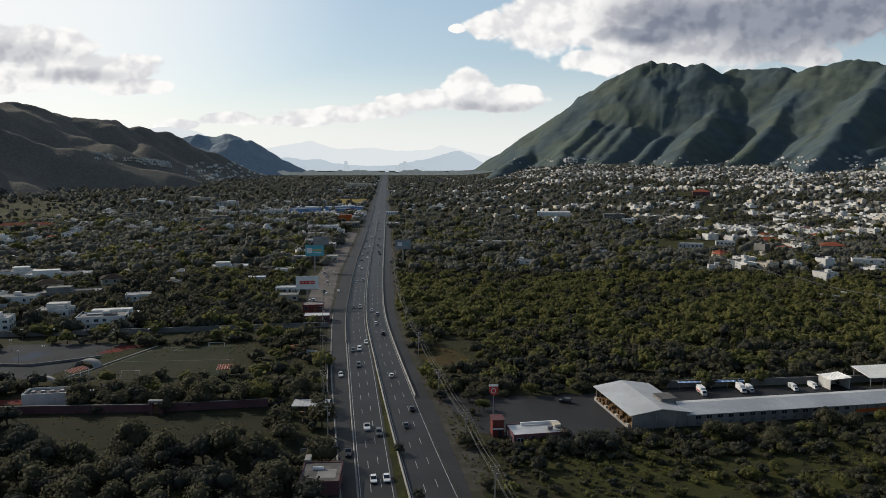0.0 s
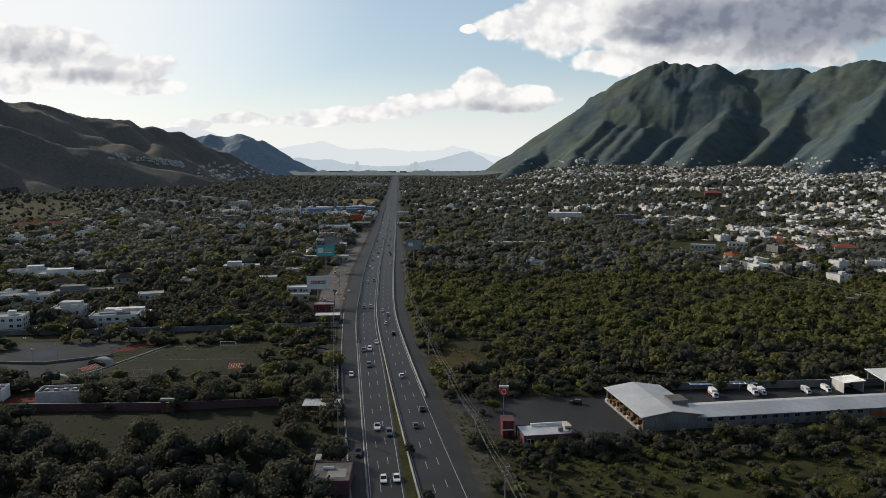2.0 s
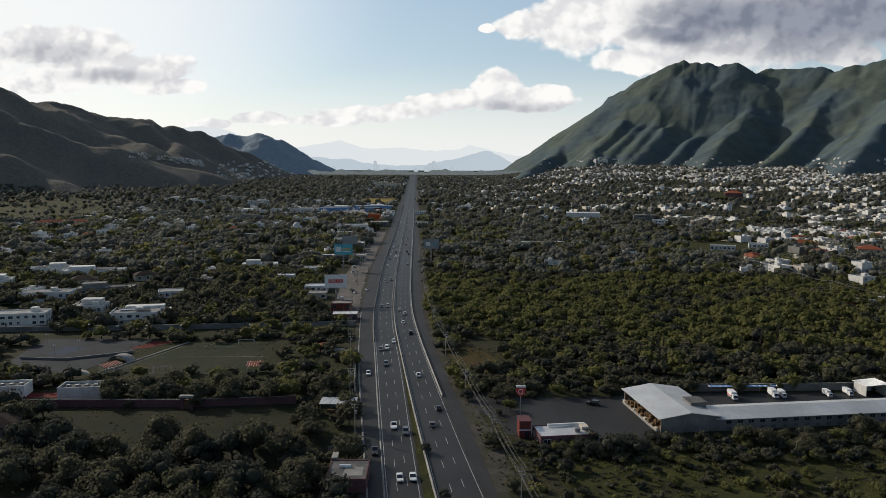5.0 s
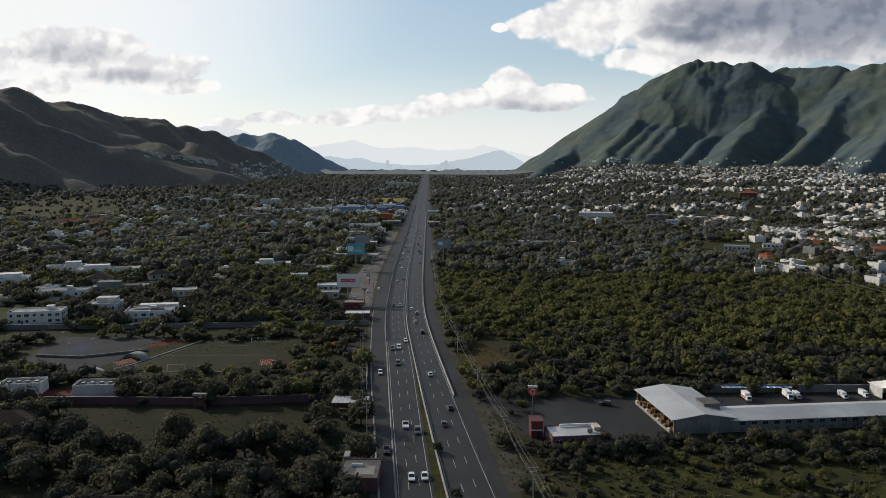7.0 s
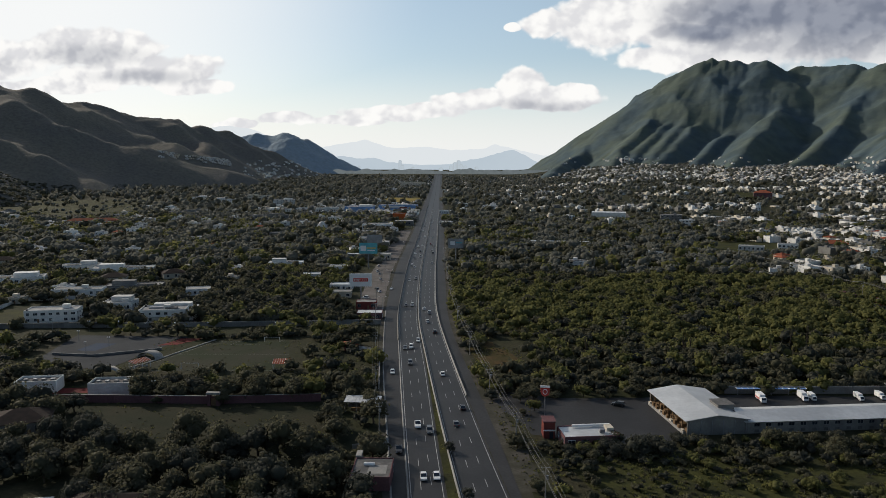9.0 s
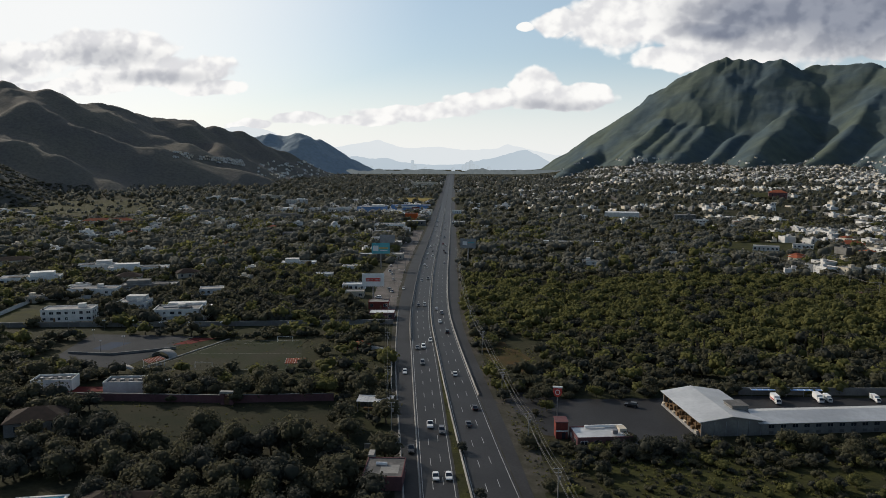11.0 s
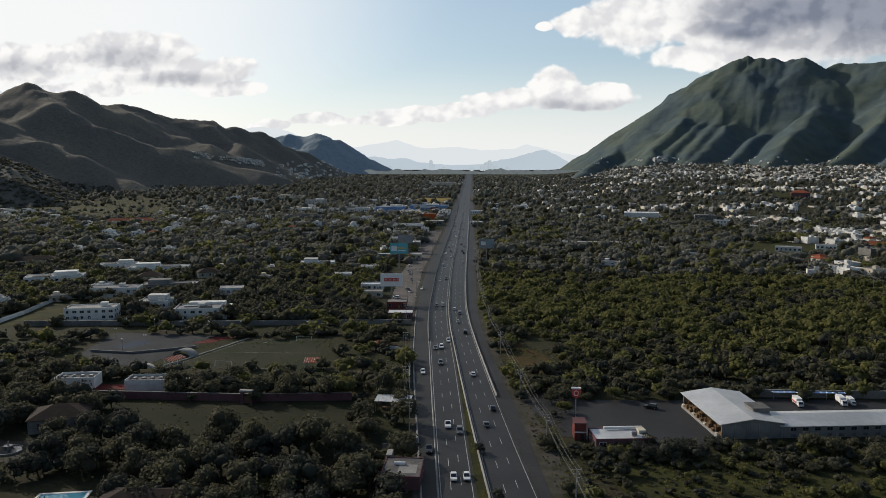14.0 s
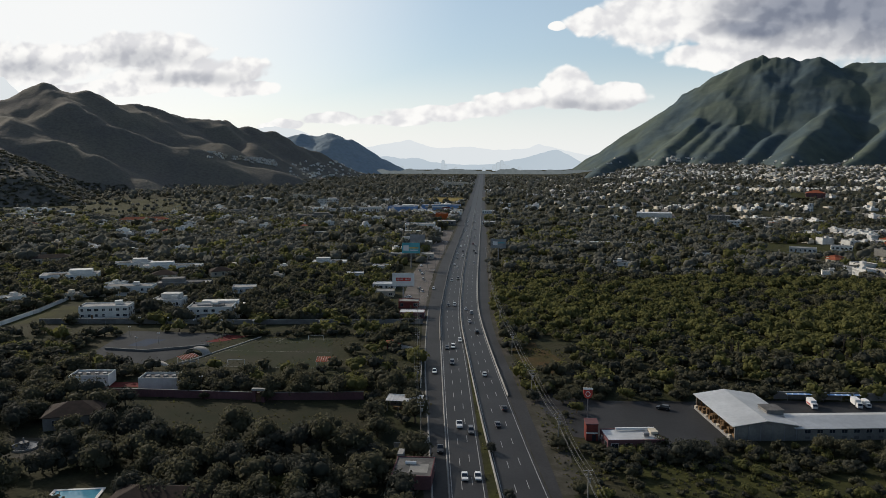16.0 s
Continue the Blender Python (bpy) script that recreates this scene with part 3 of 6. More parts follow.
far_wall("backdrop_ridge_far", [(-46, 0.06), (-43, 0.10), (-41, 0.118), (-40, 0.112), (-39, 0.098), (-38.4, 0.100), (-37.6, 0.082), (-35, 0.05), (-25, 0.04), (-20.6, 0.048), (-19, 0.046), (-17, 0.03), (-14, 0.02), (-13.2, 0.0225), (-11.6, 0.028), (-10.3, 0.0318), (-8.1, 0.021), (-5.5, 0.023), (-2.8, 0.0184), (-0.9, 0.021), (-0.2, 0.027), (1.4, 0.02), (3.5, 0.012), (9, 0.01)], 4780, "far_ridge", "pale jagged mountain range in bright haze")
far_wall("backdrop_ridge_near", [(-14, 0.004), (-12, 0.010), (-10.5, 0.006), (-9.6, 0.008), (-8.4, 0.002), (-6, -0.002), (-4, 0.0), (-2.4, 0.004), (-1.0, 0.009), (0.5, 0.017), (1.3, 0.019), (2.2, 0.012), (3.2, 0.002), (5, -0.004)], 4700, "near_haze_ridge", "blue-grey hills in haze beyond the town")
# added glowing strip; haze over the plain is in its colour
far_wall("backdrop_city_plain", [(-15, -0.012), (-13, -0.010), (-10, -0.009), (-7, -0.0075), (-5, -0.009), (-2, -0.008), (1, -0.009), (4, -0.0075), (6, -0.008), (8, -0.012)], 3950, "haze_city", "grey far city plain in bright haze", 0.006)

# ---------------------------------------------------------------- the highway
# lines along the road: distance ahead, then x of each line
AHEAD = [90, 130, 177, 233, 263, 300, 366, 401, 459, 550, 616, 735, 932, 1228, 2240, 4300]
LINES = {
    "service_left": [-12, -18, -26.4, -36, -41.5, -48, -57.3, -62.5, -69, -78, -84, -92, -106, -130, -206, -362],
    "outer_left": [-8.5, -14.6, -21.8, -30.4, -35, -40.4, -50.4, -55.2, -60.8, -69.5, -74.9, -83.3, -97.5, -120.5, -197, -352],
    "median_left": [1.6, -4.8, -11.9, -20.0, -24.0, -29.2, -39.5, -44.2, -49.9, -58.2, -63.5, -72.2, -87.0, -109.7, -186.9, -343],
    "median_right": [6.5, 0.0, -8.8, -17.8, -23.0, -28.4, -38.9, -43.6, -49.3, -57.6, -62.9, -71.6, -86.4, -109.1, -186.3, -342.4],
    "outer_right": [21, 13.8, 4.2, -5.9, -11.0, -17.3, -27.8, -32.8, -38.6, -46.2, -51.3, -60.3, -75.3, -98.0, -175.5, -331.6],
    "service_right": [22, 14.8, 7.6, -0.6, -5.6, -12.2, -22.6, -26.8, -31.6, -38.6, -43.6, -52.6, -67.6, -90.5, -168, -324],
}


def line_x(name, y):
    return np.interp(y, AHEAD, LINES[name])


def soft_x(name, y):
    """The line with its kinks rounded off."""
    return sum(line_x(name, y + d) for d in (-36, -24, -12, 0, 12, 24, 36)) / 7


ROAD_Y = np.concatenate([np.arange(96, 900, 9), np.geomspace(900, 4250, 60)])


def strip(name, left, right, lift, material, label, y=ROAD_Y, inset_l=0.0, inset_r=0.0, category="road"):
    xl, xr = soft_x(left, y) + inset_l, soft_x(right, y) + inset_r
    xs = np.stack([xl + (xr - xl) * k for k in (0, 0.33, 0.67, 1)], 1)
    ys = np.repeat(y[:, None], 4, 1)
    return structure(name, grid_mesh(name, xs, ys, land(xs, ys) + lift), material, label, category)


strip("pavement_verge", "service_left", "service_right", 0.03, "verge", "dusty gravel verge under the highway", inset_l=-2.2, inset_r=3.2, category="verge")
strip("road_service_west", "service_left", "outer_left", 0.09, "asphalt_old", "worn grey asphalt service road", inset_r=-0.35)
strip("road_southbound", "outer_left", "median_left", 0.12, "asphalt", "three-lane asphalt carriageway with white dashes")
strip("road_northbound", "median_right", "outer_right", 0.12, "asphalt", "three-lane asphalt carriageway with white dashes")
strip("road_service_east", "outer_right", "service_right", 0.09, "asphalt_old", "worn asphalt service road beside the highway", inset_l=0.35)
near_y = ROAD_Y[ROAD_Y < 320]
strip("median_grass", "median_left", "median_right", 0.16, "weeds", "strip of green weeds in the median", near_y, 0.25, -0.3, "grass")


def rail(name, line, y, width, height, material, label, dx=0.0):
    """A continuous concrete barrier with sloped sides along a line of the road."""
    x = soft_x(line, y) + dx
    z = land(x, y)
    offs = [(-width, 0.0), (-width * 0.45, height * 0.3), (-width * 0.3, height), (width * 0.3, height), (width * 0.45, height * 0.3), (width, 0.0)]
    xs = np.stack([x + o[0] for o in offs], 1)
    zs = np.stack([z + 0.1 + o[1] for o in offs], 1)
    ys = np.repeat(y[:, None], len(offs), 1)
    ob = part(name, grid_mesh(name, xs, ys, zs, smooth=False), material)
    return tagged(ob, label, "barrier", "", "structure")


far_y = ROAD_Y[(ROAD_Y > 270) & (ROAD_Y < 1300)]
# west barrier is a darker grey: shade of its inner face is in the colour
rail("barrier_west", "outer_left", ROAD_Y[(ROAD_Y > 330) & (ROAD_Y < 1500)], 0.45, 1.5, "grey_wall", "concrete barrier in shade-darkened grey beside the overpass ramp")
rail("kerb_west", "outer_left", ROAD_Y[ROAD_Y < 345], 0.28, 0.35, "barrier", "low white-painted kerb between roads")
rail("barrier_median", "median_right", ROAD_Y[ROAD_Y < 1300], 0.28, 0.95, "barrier", "long pale concrete median barrier")
rail("barrier_east", "outer_right", ROAD_Y[(ROAD_Y > 252) & (ROAD_Y < 1300)], 0.28, 1.0, "barrier", "pale concrete barrier beside the carriageway")
rail("kerb_service", "service_left", ROAD_Y[ROAD_Y < 420], 0.3, 0.25, "concrete", "grey concrete kerb")


def road_marks():
    """Edge lines and lane dashes, each carriageway's paint on its surface."""
    for road, left, right in (("southbound", "outer_left", "median_left"), ("northbound", "median_right", "outer_right")):
        edge = Shape()
        for k, pad in ((0.0, 0.75), (1.0, -0.75)):
            ys = ROAD_Y[ROAD_Y < 1400]
            for y0, y1 in zip(ys, ys[1:]):
                q = []
                for yy in (y0, y1):
                    a, b = soft_x(left, yy), soft_x(right, yy)
                    q.append((a + (b - a) * k + pad, yy))
                h = 0.124
                edge.add([(q[0][0] - 0.09, q[0][1], lz(*q[0]) + h), (q[0][0] + 0.09, q[0][1], lz(*q[0]) + h), (q[1][0] + 0.09, q[1][1], lz(*q[1]) + h), (q[1][0] - 0.09, q[1][1], lz(*q[1]) + h)], [(0, 1, 2, 3)])
        part("edge_line", edge, "paint", bpy.data.objects["road_" + road])
        for k in (0.355, 0.645):
            for i in range(95):
                y0 = 105 + i * 15 + (3 if k > 0.5 else 0)
                if y0 > 1300:
                    break
                p = []
                for yy in (y0, y0 + 5):
                    a, b = float(soft_x(left, yy)), float(soft_x(right, yy))
                    p.append((a + (b - a) * k, yy))
                d = Shape()
                d.box(0, 0, 0, 0.16, 5.0, 0.008)
                if "dash" not in bpy.data.meshes:
                    me = d.mesh("dash")
                    me.materials.append(M["paint"])
                ob = new("lane_dash", bpy.data.meshes["dash"])
                mx, my = (p[0][0] + p[1][0]) / 2, y0 + 2.5
                ob.matrix_world = pose(mx, my, lz(mx, my) + 0.121, 0, 0, -math.degrees(math.atan2(p[1][0] - p[0][0], 5)))
                ob.parent = bpy.data.objects["road_" + road]


road_marks()

# ---------------------------------------------------------------- surfaces on the ground


def patch(name, pts, lift, material, label, category="ground", jitter=0.0, seed=1):
    """A flat piece of ground with an outline of corner points, its long sides cut and made uneven."""
    rng = random.Random(seed)
    line = []
    for (x0, y0), (x1, y1) in zip(pts, pts[1:] + pts[:1]):
        n = max(1, int(math.hypot(x1 - x0, y1 - y0) / 6)) if jitter else 1
        for i in range(n):
            t = i / n
            line.append((x0 + (x1 - x0) * t + rng.uniform(-1, 1) * jitter, y0 + (y1 - y0) * t + rng.uniform(-1, 1) * jitter))
    s = Shape()
    s.add([(x, y, lz(x, y) + lift) for x, y in line], [tuple(range(len(line)))])
    return structure(name, s, material, label, category)


patch("yard_asphalt", [(8.5, 236), (12, 222), (40, 212), (58, 222), (62, 232), (180, 250), (182, 272), (90, 268), (54, 262), (20, 258), (-2, 268), (-4, 252)], 0.05, "asphalt_old", "cracked dark asphalt yard round the warehouse", "yard", 0.7)
patch("verge_east", [(9, 180), (3.5, 215), (-2, 245), (-11, 285), (-9, 286), (1, 250), (8, 222), (14, 182)], 0.06, "verge", "dusty gravel shoulder", "verge", 0.6)
patch("clearing", [(-17, 352), (-8, 352), (2, 332), (13, 306), (12, 292), (-2, 290), (-8, 312)], 0.05, "bare", "clearing of dry orange grass", "clearing", 1.6)
patch("football_pitch", [(-133, 331), (-99, 335), (-84, 284), (-150, 279)], 0.05, "field", "worn green football pitch with faded lines", "pitch")
patch("sports_court", [(-206, 336), (-150, 338), (-160, 280), (-196, 282)], 0.06, "court", "grey concrete sports court", "court")
patch("blue_court", [(-188, 322), (-178, 322), (-181, 308), (-190, 308)], 0.07, "blue_court", "faded blue painted court", "court")
patch("clay_track", [(-152, 334), (-141, 335), (-149, 322), (-157, 320)], 0.07, "clay", "patch of red clay", "track", 0.5)
patch("clay_yard", [(-166, 254), (-150, 256), (-150, 250), (-166, 247)], 0.08, "clay", "red clay forecourt", "yard")
patch("park_lawn", [(-160, 236), (-58, 240), (-40, 215), (-52, 180), (-100, 176), (-170, 190)], 0.04, "lawn", "shaded park lawn", "lawn", 1.0)
patch("brick_path", [(-80, 190.2), (-62, 190.5), (-62, 187.2), (-80, 186.6)], 0.08, "clay", "red brick path across the lawn", "path")
patch("forecourt", [(-62, 386), (-70.5, 455), (-81, 550), (-92, 700), (-108, 920), (-122, 920), (-107, 700), (-97, 550), (-86, 455), (-77, 386)], 0.06, "paving", "pale concrete forecourt beside the service road", "forecourt", 0.5)
patch("scrub_meadow", [(18, 208), (60, 216), (160, 222), (190, 170), (120, 150), (40, 150)], 0.04, "weeds", "rough green meadow with shrubs", "meadow", 1.5)
patch("dry_field", [(-250, 1560), (-180, 1560), (-184, 1760), (-262, 1760)], 0.3, "yellow", "dry yellow field", "field", 3)
patch("green_lot", [(205, 690), (300, 690), (330, 800), (240, 830)], 0.15, "weeds", "fenced green pasture", "pasture", 3)
patch("foothill_meadow", [(-803, 957), (-570, 1168), (-767, 1573), (-1093, 1302)], 0.5, "weeds", "dark grassy slope foot", "meadow", 5)

# ---------------------------------------------------------------- buildings


def window(parent, x, y, z, w, h, turn, frame_mat="steel", bars=True):
    """A window set on a wall whose outward side is turn: a frame, with its pane inside."""
    c, s = math.cos(turn), math.sin(turn)

    def at(u, n, k):
        return (x + c * u + s * n, y + s * u - c * n, z + k)

    f = Shape()
    for u, k, ww, hh in ((0, h, w + 0.16, 0.08), (0, -0.08, w + 0.16, 0.08), (-w / 2 - 0.04, 0, 0.08, h), (w / 2 + 0.04, 0, 0.08, h)) + (((0, 0, 0.06, h),) if bars else ()):
        px, py, pz = at(u, 0.03, k)
        f.box(px, py, pz, ww, 0.12, hh, turn)
    fr = part("window", f, frame_mat, parent)
    p = Shape()
    px, py, pz = at(0, 0.0, 0)
    p.box(px, py, pz, w, 0.06, h, turn)
    part("pane", p, "glass", fr)
    return fr


def flat_house(name, label, w, d, h, storeys=1, wall="white", roof="roof", seed=0, parapet=0.6, category="house", group="", tower=True, windows=True, sides=(0, 1, 3), kind=""):
    """A flat-roofed rendered house: walls with a parapet, roof slab, windows, door, roof box and water tank."""
    rng = random.Random(seed)
    root = thing(name, label, category, group=group, kind=kind)
    s = Shape()
    hx, hy = w / 2, d / 2
    s.box(0, 0, 0, w, d, h)
    for x, y, ww, dd in ((0, -hy + 0.12, w, 0.24), (0, hy - 0.12, w, 0.24), (-hx + 0.12, 0, 0.24, d - 0.48), (hx - 0.12, 0, 0.24, d - 0.48)):
        s.box(x, y, h, ww, dd, parapet)
    part("wall", s, wall, root)
    part("roof", Shape().box(0, 0, h + 0.004, w - 0.5, d - 0.5, 0.08), roof, root)
    if storeys > 1 and rng.random() < 0.7:
        part("ledge", Shape().box(rng.uniform(-0.1, 0.1) * w, -hy - 0.45, h * 0.5 - 0.12, w * 0.6, 0.9, 0.18), wall, root)
    if tower:
        tw, td = min(3.6, w * 0.35), min(3.2, d * 0.35)
        part("roof_room", Shape().box(rng.uniform(-0.25, 0.25) * w, rng.uniform(-0.2, 0.25) * d, h + 0.085, tw, td, 2.1), wall, root)
        tx, ty = rng.choice((-1, 1)) * (hx - 1.2), rng.choice((-1, 1)) * (hy - 1.2)
        part("water_tank", Shape().tube((tx, ty, h + 0.084), (tx, ty, h + 1.3), 0.55, 0.5, 8), "car_black", root)
    if windows:
        for side in sides:
            length = w if side in (0, 2) else d
            n = max(1, int(length / (4.6 if group else 3.6)))
            turn = (0, math.pi / 2, math.pi, -math.pi / 2)[side]
            for k in range(storeys):
                for i in range(n):
                    if rng.random() < 0.2:
                        continue
                    u = -length / 2 + length * (i + 0.5) / n
                    ox, oy = ((u, -hy), (hx, u), (-u, hy), (-hx, -u))[side]
                    if group:
                        ww, hh = rng.choice((1.3, 1.7, 2.2)), h / storeys * 0.42
                        part("window", Shape().box(ox, oy, k * h / storeys + h / storeys * 0.33, ww, 0.1, hh, turn), "glass", root)
                        continue
                    window(root, ox, oy, k * h / storeys + h / storeys * 0.33, rng.choice((1.2, 1.6, 2.1)), h / storeys * 0.42, turn, rng.choice(("steel", "sign_white")))
        part("door", Shape().box(rng.uniform(-0.3, 0.3) * w, -hy - 0.03, 0, 1.0, 0.1, 2.1), "wood", root)
    return root


def tile_house(name, label, w, d, h, wall="cream", seed=0, category="house", group="", roof="tile"):
    """A house under a hipped clay-tile roof with overhanging eaves."""
    root = thing(name, label, category, group=group)
    part("wall", Shape().box(0, 0, 0, w, d, h), wall, root)
    o, r = 0.5, min(w, d) * 0.22
    x, y = w / 2 + o, d / 2 + o
    i = max(0.0, (w - d) / 2)
    s = Shape()
    s.add([(-x, -y, h), (x, -y, h), (x, y, h), (-x, y, h), (-i, 0, h + r), (i, 0, h + r), (-x, -y, h - 0.18), (x, -y, h - 0.18), (x, y, h - 0.18), (-x, y, h - 0.18)],
          [(0, 1, 5, 4), (1, 2, 5), (2, 3, 4, 5), (3, 0, 4), (6, 7, 1, 0), (7, 8, 2, 1), (8, 9, 3, 2), (9, 6, 0, 3), (9, 8, 7, 6)])
    part("roof", s, roof, root)
    for sx in (-0.3, 0.05, 0.32):
        window(root, sx * w, -d / 2, h * 0.33, 1.3, h * 0.42, 0)
    for sy in (-0.25, 0.25):
        window(root, -w / 2, sy * d, h * 0.33, 1.3, h * 0.42, -math.pi / 2)
    part("door", Shape().box(w * 0.18, -d / 2 - 0.03, 0, 1.0, 0.1, 2.1), "wood", root)
    return root


def put(ob, x, y, turn=0.0, lift=0.0):
    ob.matrix_world = pose(x, y, lz(x, y) + lift, 0, 0, turn)
    return ob


def rib_roof(name, pts, thick, material, parent, rows=0, label=""):
    """A sheet roof from its four corners, with standing seams running from the first side to the third."""
    a, b, c, d = [Vector(p) for p in pts]
    n = (b - a).cross(d - a).normalized()
    s = Shape()
    s.add([a, b, c, d, a - n * thick, b - n * thick, c - n * thick, d - n * thick], [(0, 1, 2, 3), (7, 6, 5, 4), (0, 4, 5, 1), (1, 5, 6, 2), (2, 6, 7, 3), (3, 7, 4, 0)])
    ob = part(name, s, material, parent, label)
    if rows:
        seam = Shape()
        for i in range(rows + 1):
            t = i / rows
            p, q = a.lerp(b, t), d.lerp(c, t)
            e = (b - a).normalized() * 0.06
            seam.add([p - e + n * 0.004, p + e + n * 0.004, q + e + n * 0.004, q - e + n * 0.004, p + n * 0.09, q + n * 0.09], [(0, 4, 5, 3), (4, 1, 2, 5), (0, 1, 4), (3, 5, 2)])
        part("seam", seam, "metal", ob)
    return ob


def warehouse():
    """L-shaped metal warehouse: a gabled block, open on one side, and a long low wing."""
    root = thing("warehouse", "grey warehouse with pale metal roof and long wing", "warehouse")
    w, d, h, r = 20.0, 31.0, 4.8, 1.5
    s = Shape()
    s.profile([(0, 0), (w, 0), (w, h), (w / 2, h + r), (0, h)], 0, 0.3, "y")
    part("front_wall", s, "grey_wall", root)
    part("back_wall", Shape().profile([(0, 0), (w, 0), (w, h), (w / 2, h + r), (0, h)], d - 0.3, d, "y"), "grey_wall", root)
    part("side_wall", Shape().box(w - 0.15, d / 2, 0, 0.3, d - 0.6, h), "grey_wall", root)
    part("floor_slab", Shape().box(w / 2, d / 2, 0.06, w - 0.7, d - 0.7, 0.12), "concrete", root)
    for i in range(6):
        part("pilaster", Shape().box(0.6 + i * (w - 1.2) / 5, -0.06, 0, 0.3, 0.12, h - 0.1), "steel", root)
    for i in range(9):
        y = 0.5 + i * (d - 1) / 8
        part("post", Shape().box(0.2, y, 0, 0.25, 0.25, h - 0.05), "wood", root, "brown timber post")
    part("dock", Shape().box(-0.5, d / 2, 0, 1.0, d - 2, 0.9), "concrete", root)
    for i in range(10):
        part("pallet", Shape().box(-0.5, 2.2 + i * 3.0, 0.904, 0.8, 1.3, 0.5 + 0.4 * (i * 7 % 3)), ("cream", "wood", "wood")[i % 3], root)
    for i in range(7):
        part("crate", Shape().box(1.6, 2.5 + i * 4.2, 0.185, 1.8, 2.2, 1.2 + 0.5 * (i % 3)), "wood", root)
    rib_roof("roof_west", [(-1.0, -0.6, h + 0.0), (-1.0, d + 0.6, h + 0.0), (w / 2, d + 0.6, h + r + 0.15), (w / 2, -0.6, h + r + 0.15)], 0.12, "metal", root, 26)
    rib_roof("roof_east", [(w / 2, -0.6, h + r + 0.15), (w / 2, d + 0.6, h + r + 0.15), (w + 0.6, d + 0.6, h + 0.0), (w + 0.6, -0.6, h + 0.0)], 0.12, "metal", root, 26)
    part("roof_room", Shape().box(w - 3.4, 11, h - 0.2, 5.4, 6.0, 2.2), "grey_wall", root)
    part("roof_room_top", Shape().box(w - 3.4, 11, h + 2.0, 5.9, 6.5, 0.2), "roof_dark", root)
    # long wing
    L, e, ry = 110.0, 4.0, 10.5
    wing = Shape()
    wing.box(w + L / 2, 0.15, 0, L, 0.3, e)
    part("wing_wall", wing, "grey_wall", root)
    part("wing_back_wall", Shape().box(w + L / 2, ry, 0, L, 0.3, e + 0.6), "grey_wall", root)
    rib_roof("wing_roof", [(w - 1.5, -0.9, e + 0.05), (w + L, -0.9, e + 0.05), (w + L, ry * 0.62, e + 1.7), (w - 1.5, ry * 0.62, e + 1.7)], 0.12, "metal", root)
    rib_roof("wing_roof_back", [(w - 1.5, ry * 0.62, e + 1.7), (w + L, ry * 0.62, e + 1.7), (w + L, ry + 0.8, e + 0.7), (w - 1.5, ry + 0.8, e + 0.7)], 0.12, "metal", root)
    for i in range(24):
        x = w + 3 + i * 3.9
        if i < 15:
            window(root, x, 0, 2.3, 1.8, 1.1, 0, "steel")
            part("louvre", Shape().box(x, -0.05, 0.4, 1.4, 0.14, 0.9), "roof_dark", root)
        else:
            part("bay_post", Shape().box(x, -0.12, 0, 0.25, 0.25, e), "wood", root)
    part("bay_screen", Shape().box(w + 78, -0.05, 0.9, 34, 0.16, 1.3), "orange", root, "rust-orange timber screen")
    return root


put(warehouse(), 61.0, 225.0, 9.8)


def signs():
    # pole sign beside the fuel-station-like kiosk
    t = thing("pole_sign", "tall pole sign with red and white round head", "sign")
    part("pole", Shape().tube((0, 0, 0), (0, 0, 9.6), 0.22, 0.18, 10), "steel", t)
    head = Shape().profile([(-1.7, 12.2), (-1.7, 10.6), (-1.2, 9.6), (0, 9.1), (1.2, 9.6), (1.7, 10.6), (1.7, 12.2)], -0.3, 0.3, "y")
    p = part("head", head, "sign_red", t)
    part("head_band", Shape().box(0, 0, 12.204, 3.7, 0.66, 0.55), "sign_white", t)
    part("emblem", Shape().tube((0, -0.31, 10.8), (0, -0.36, 10.8), 0.95, 0.95, 16), "sign_white", p)
    part("emblem_centre", Shape().tube((0, -0.364, 10.8), (0, -0.40, 10.8), 0.7, 0.7, 16), "sign_red", p)
    t.matrix_world = pose(16.8, 233, 0, 0, 0, 0) @ Matrix.Diagonal((0.85, 0.85, 0.98, 1))


signs()


def billboard(name, x, y, w, h, foot, turn, face, label, bars=()):
    t = thing(name, label, "billboard")
    part("post", Shape().tube((0, 0, 0), (0, 0, foot + h * 0.5), 0.55, 0.45, 12), "steel", t)
    part("frame_back", Shape().box(0, 0.55, foot + 0.1, w, 0.3, h - 0.2), "steel", t)
    part("panel", Shape().box(0, 0.85 - 1.35, foot, w, 0.12, h), face, t)
    part("catwalk", Shape().box(0, -0.95, foot - 0.35, w, 0.8, 0.12), "steel", t)
    for i in (-1, 1):
        part("arm", Shape().box(i * w * 0.3, 0.0, foot + 0.2, 0.25, 1.0, 0.25), "steel", t)
    for u, k, bw, bh, m in bars:
        part("lettering", Shape().box(u * w, -0.58, foot + k * h, bw * w, 0.03, bh * h), m, t)
    return put(t, x, y, turn)


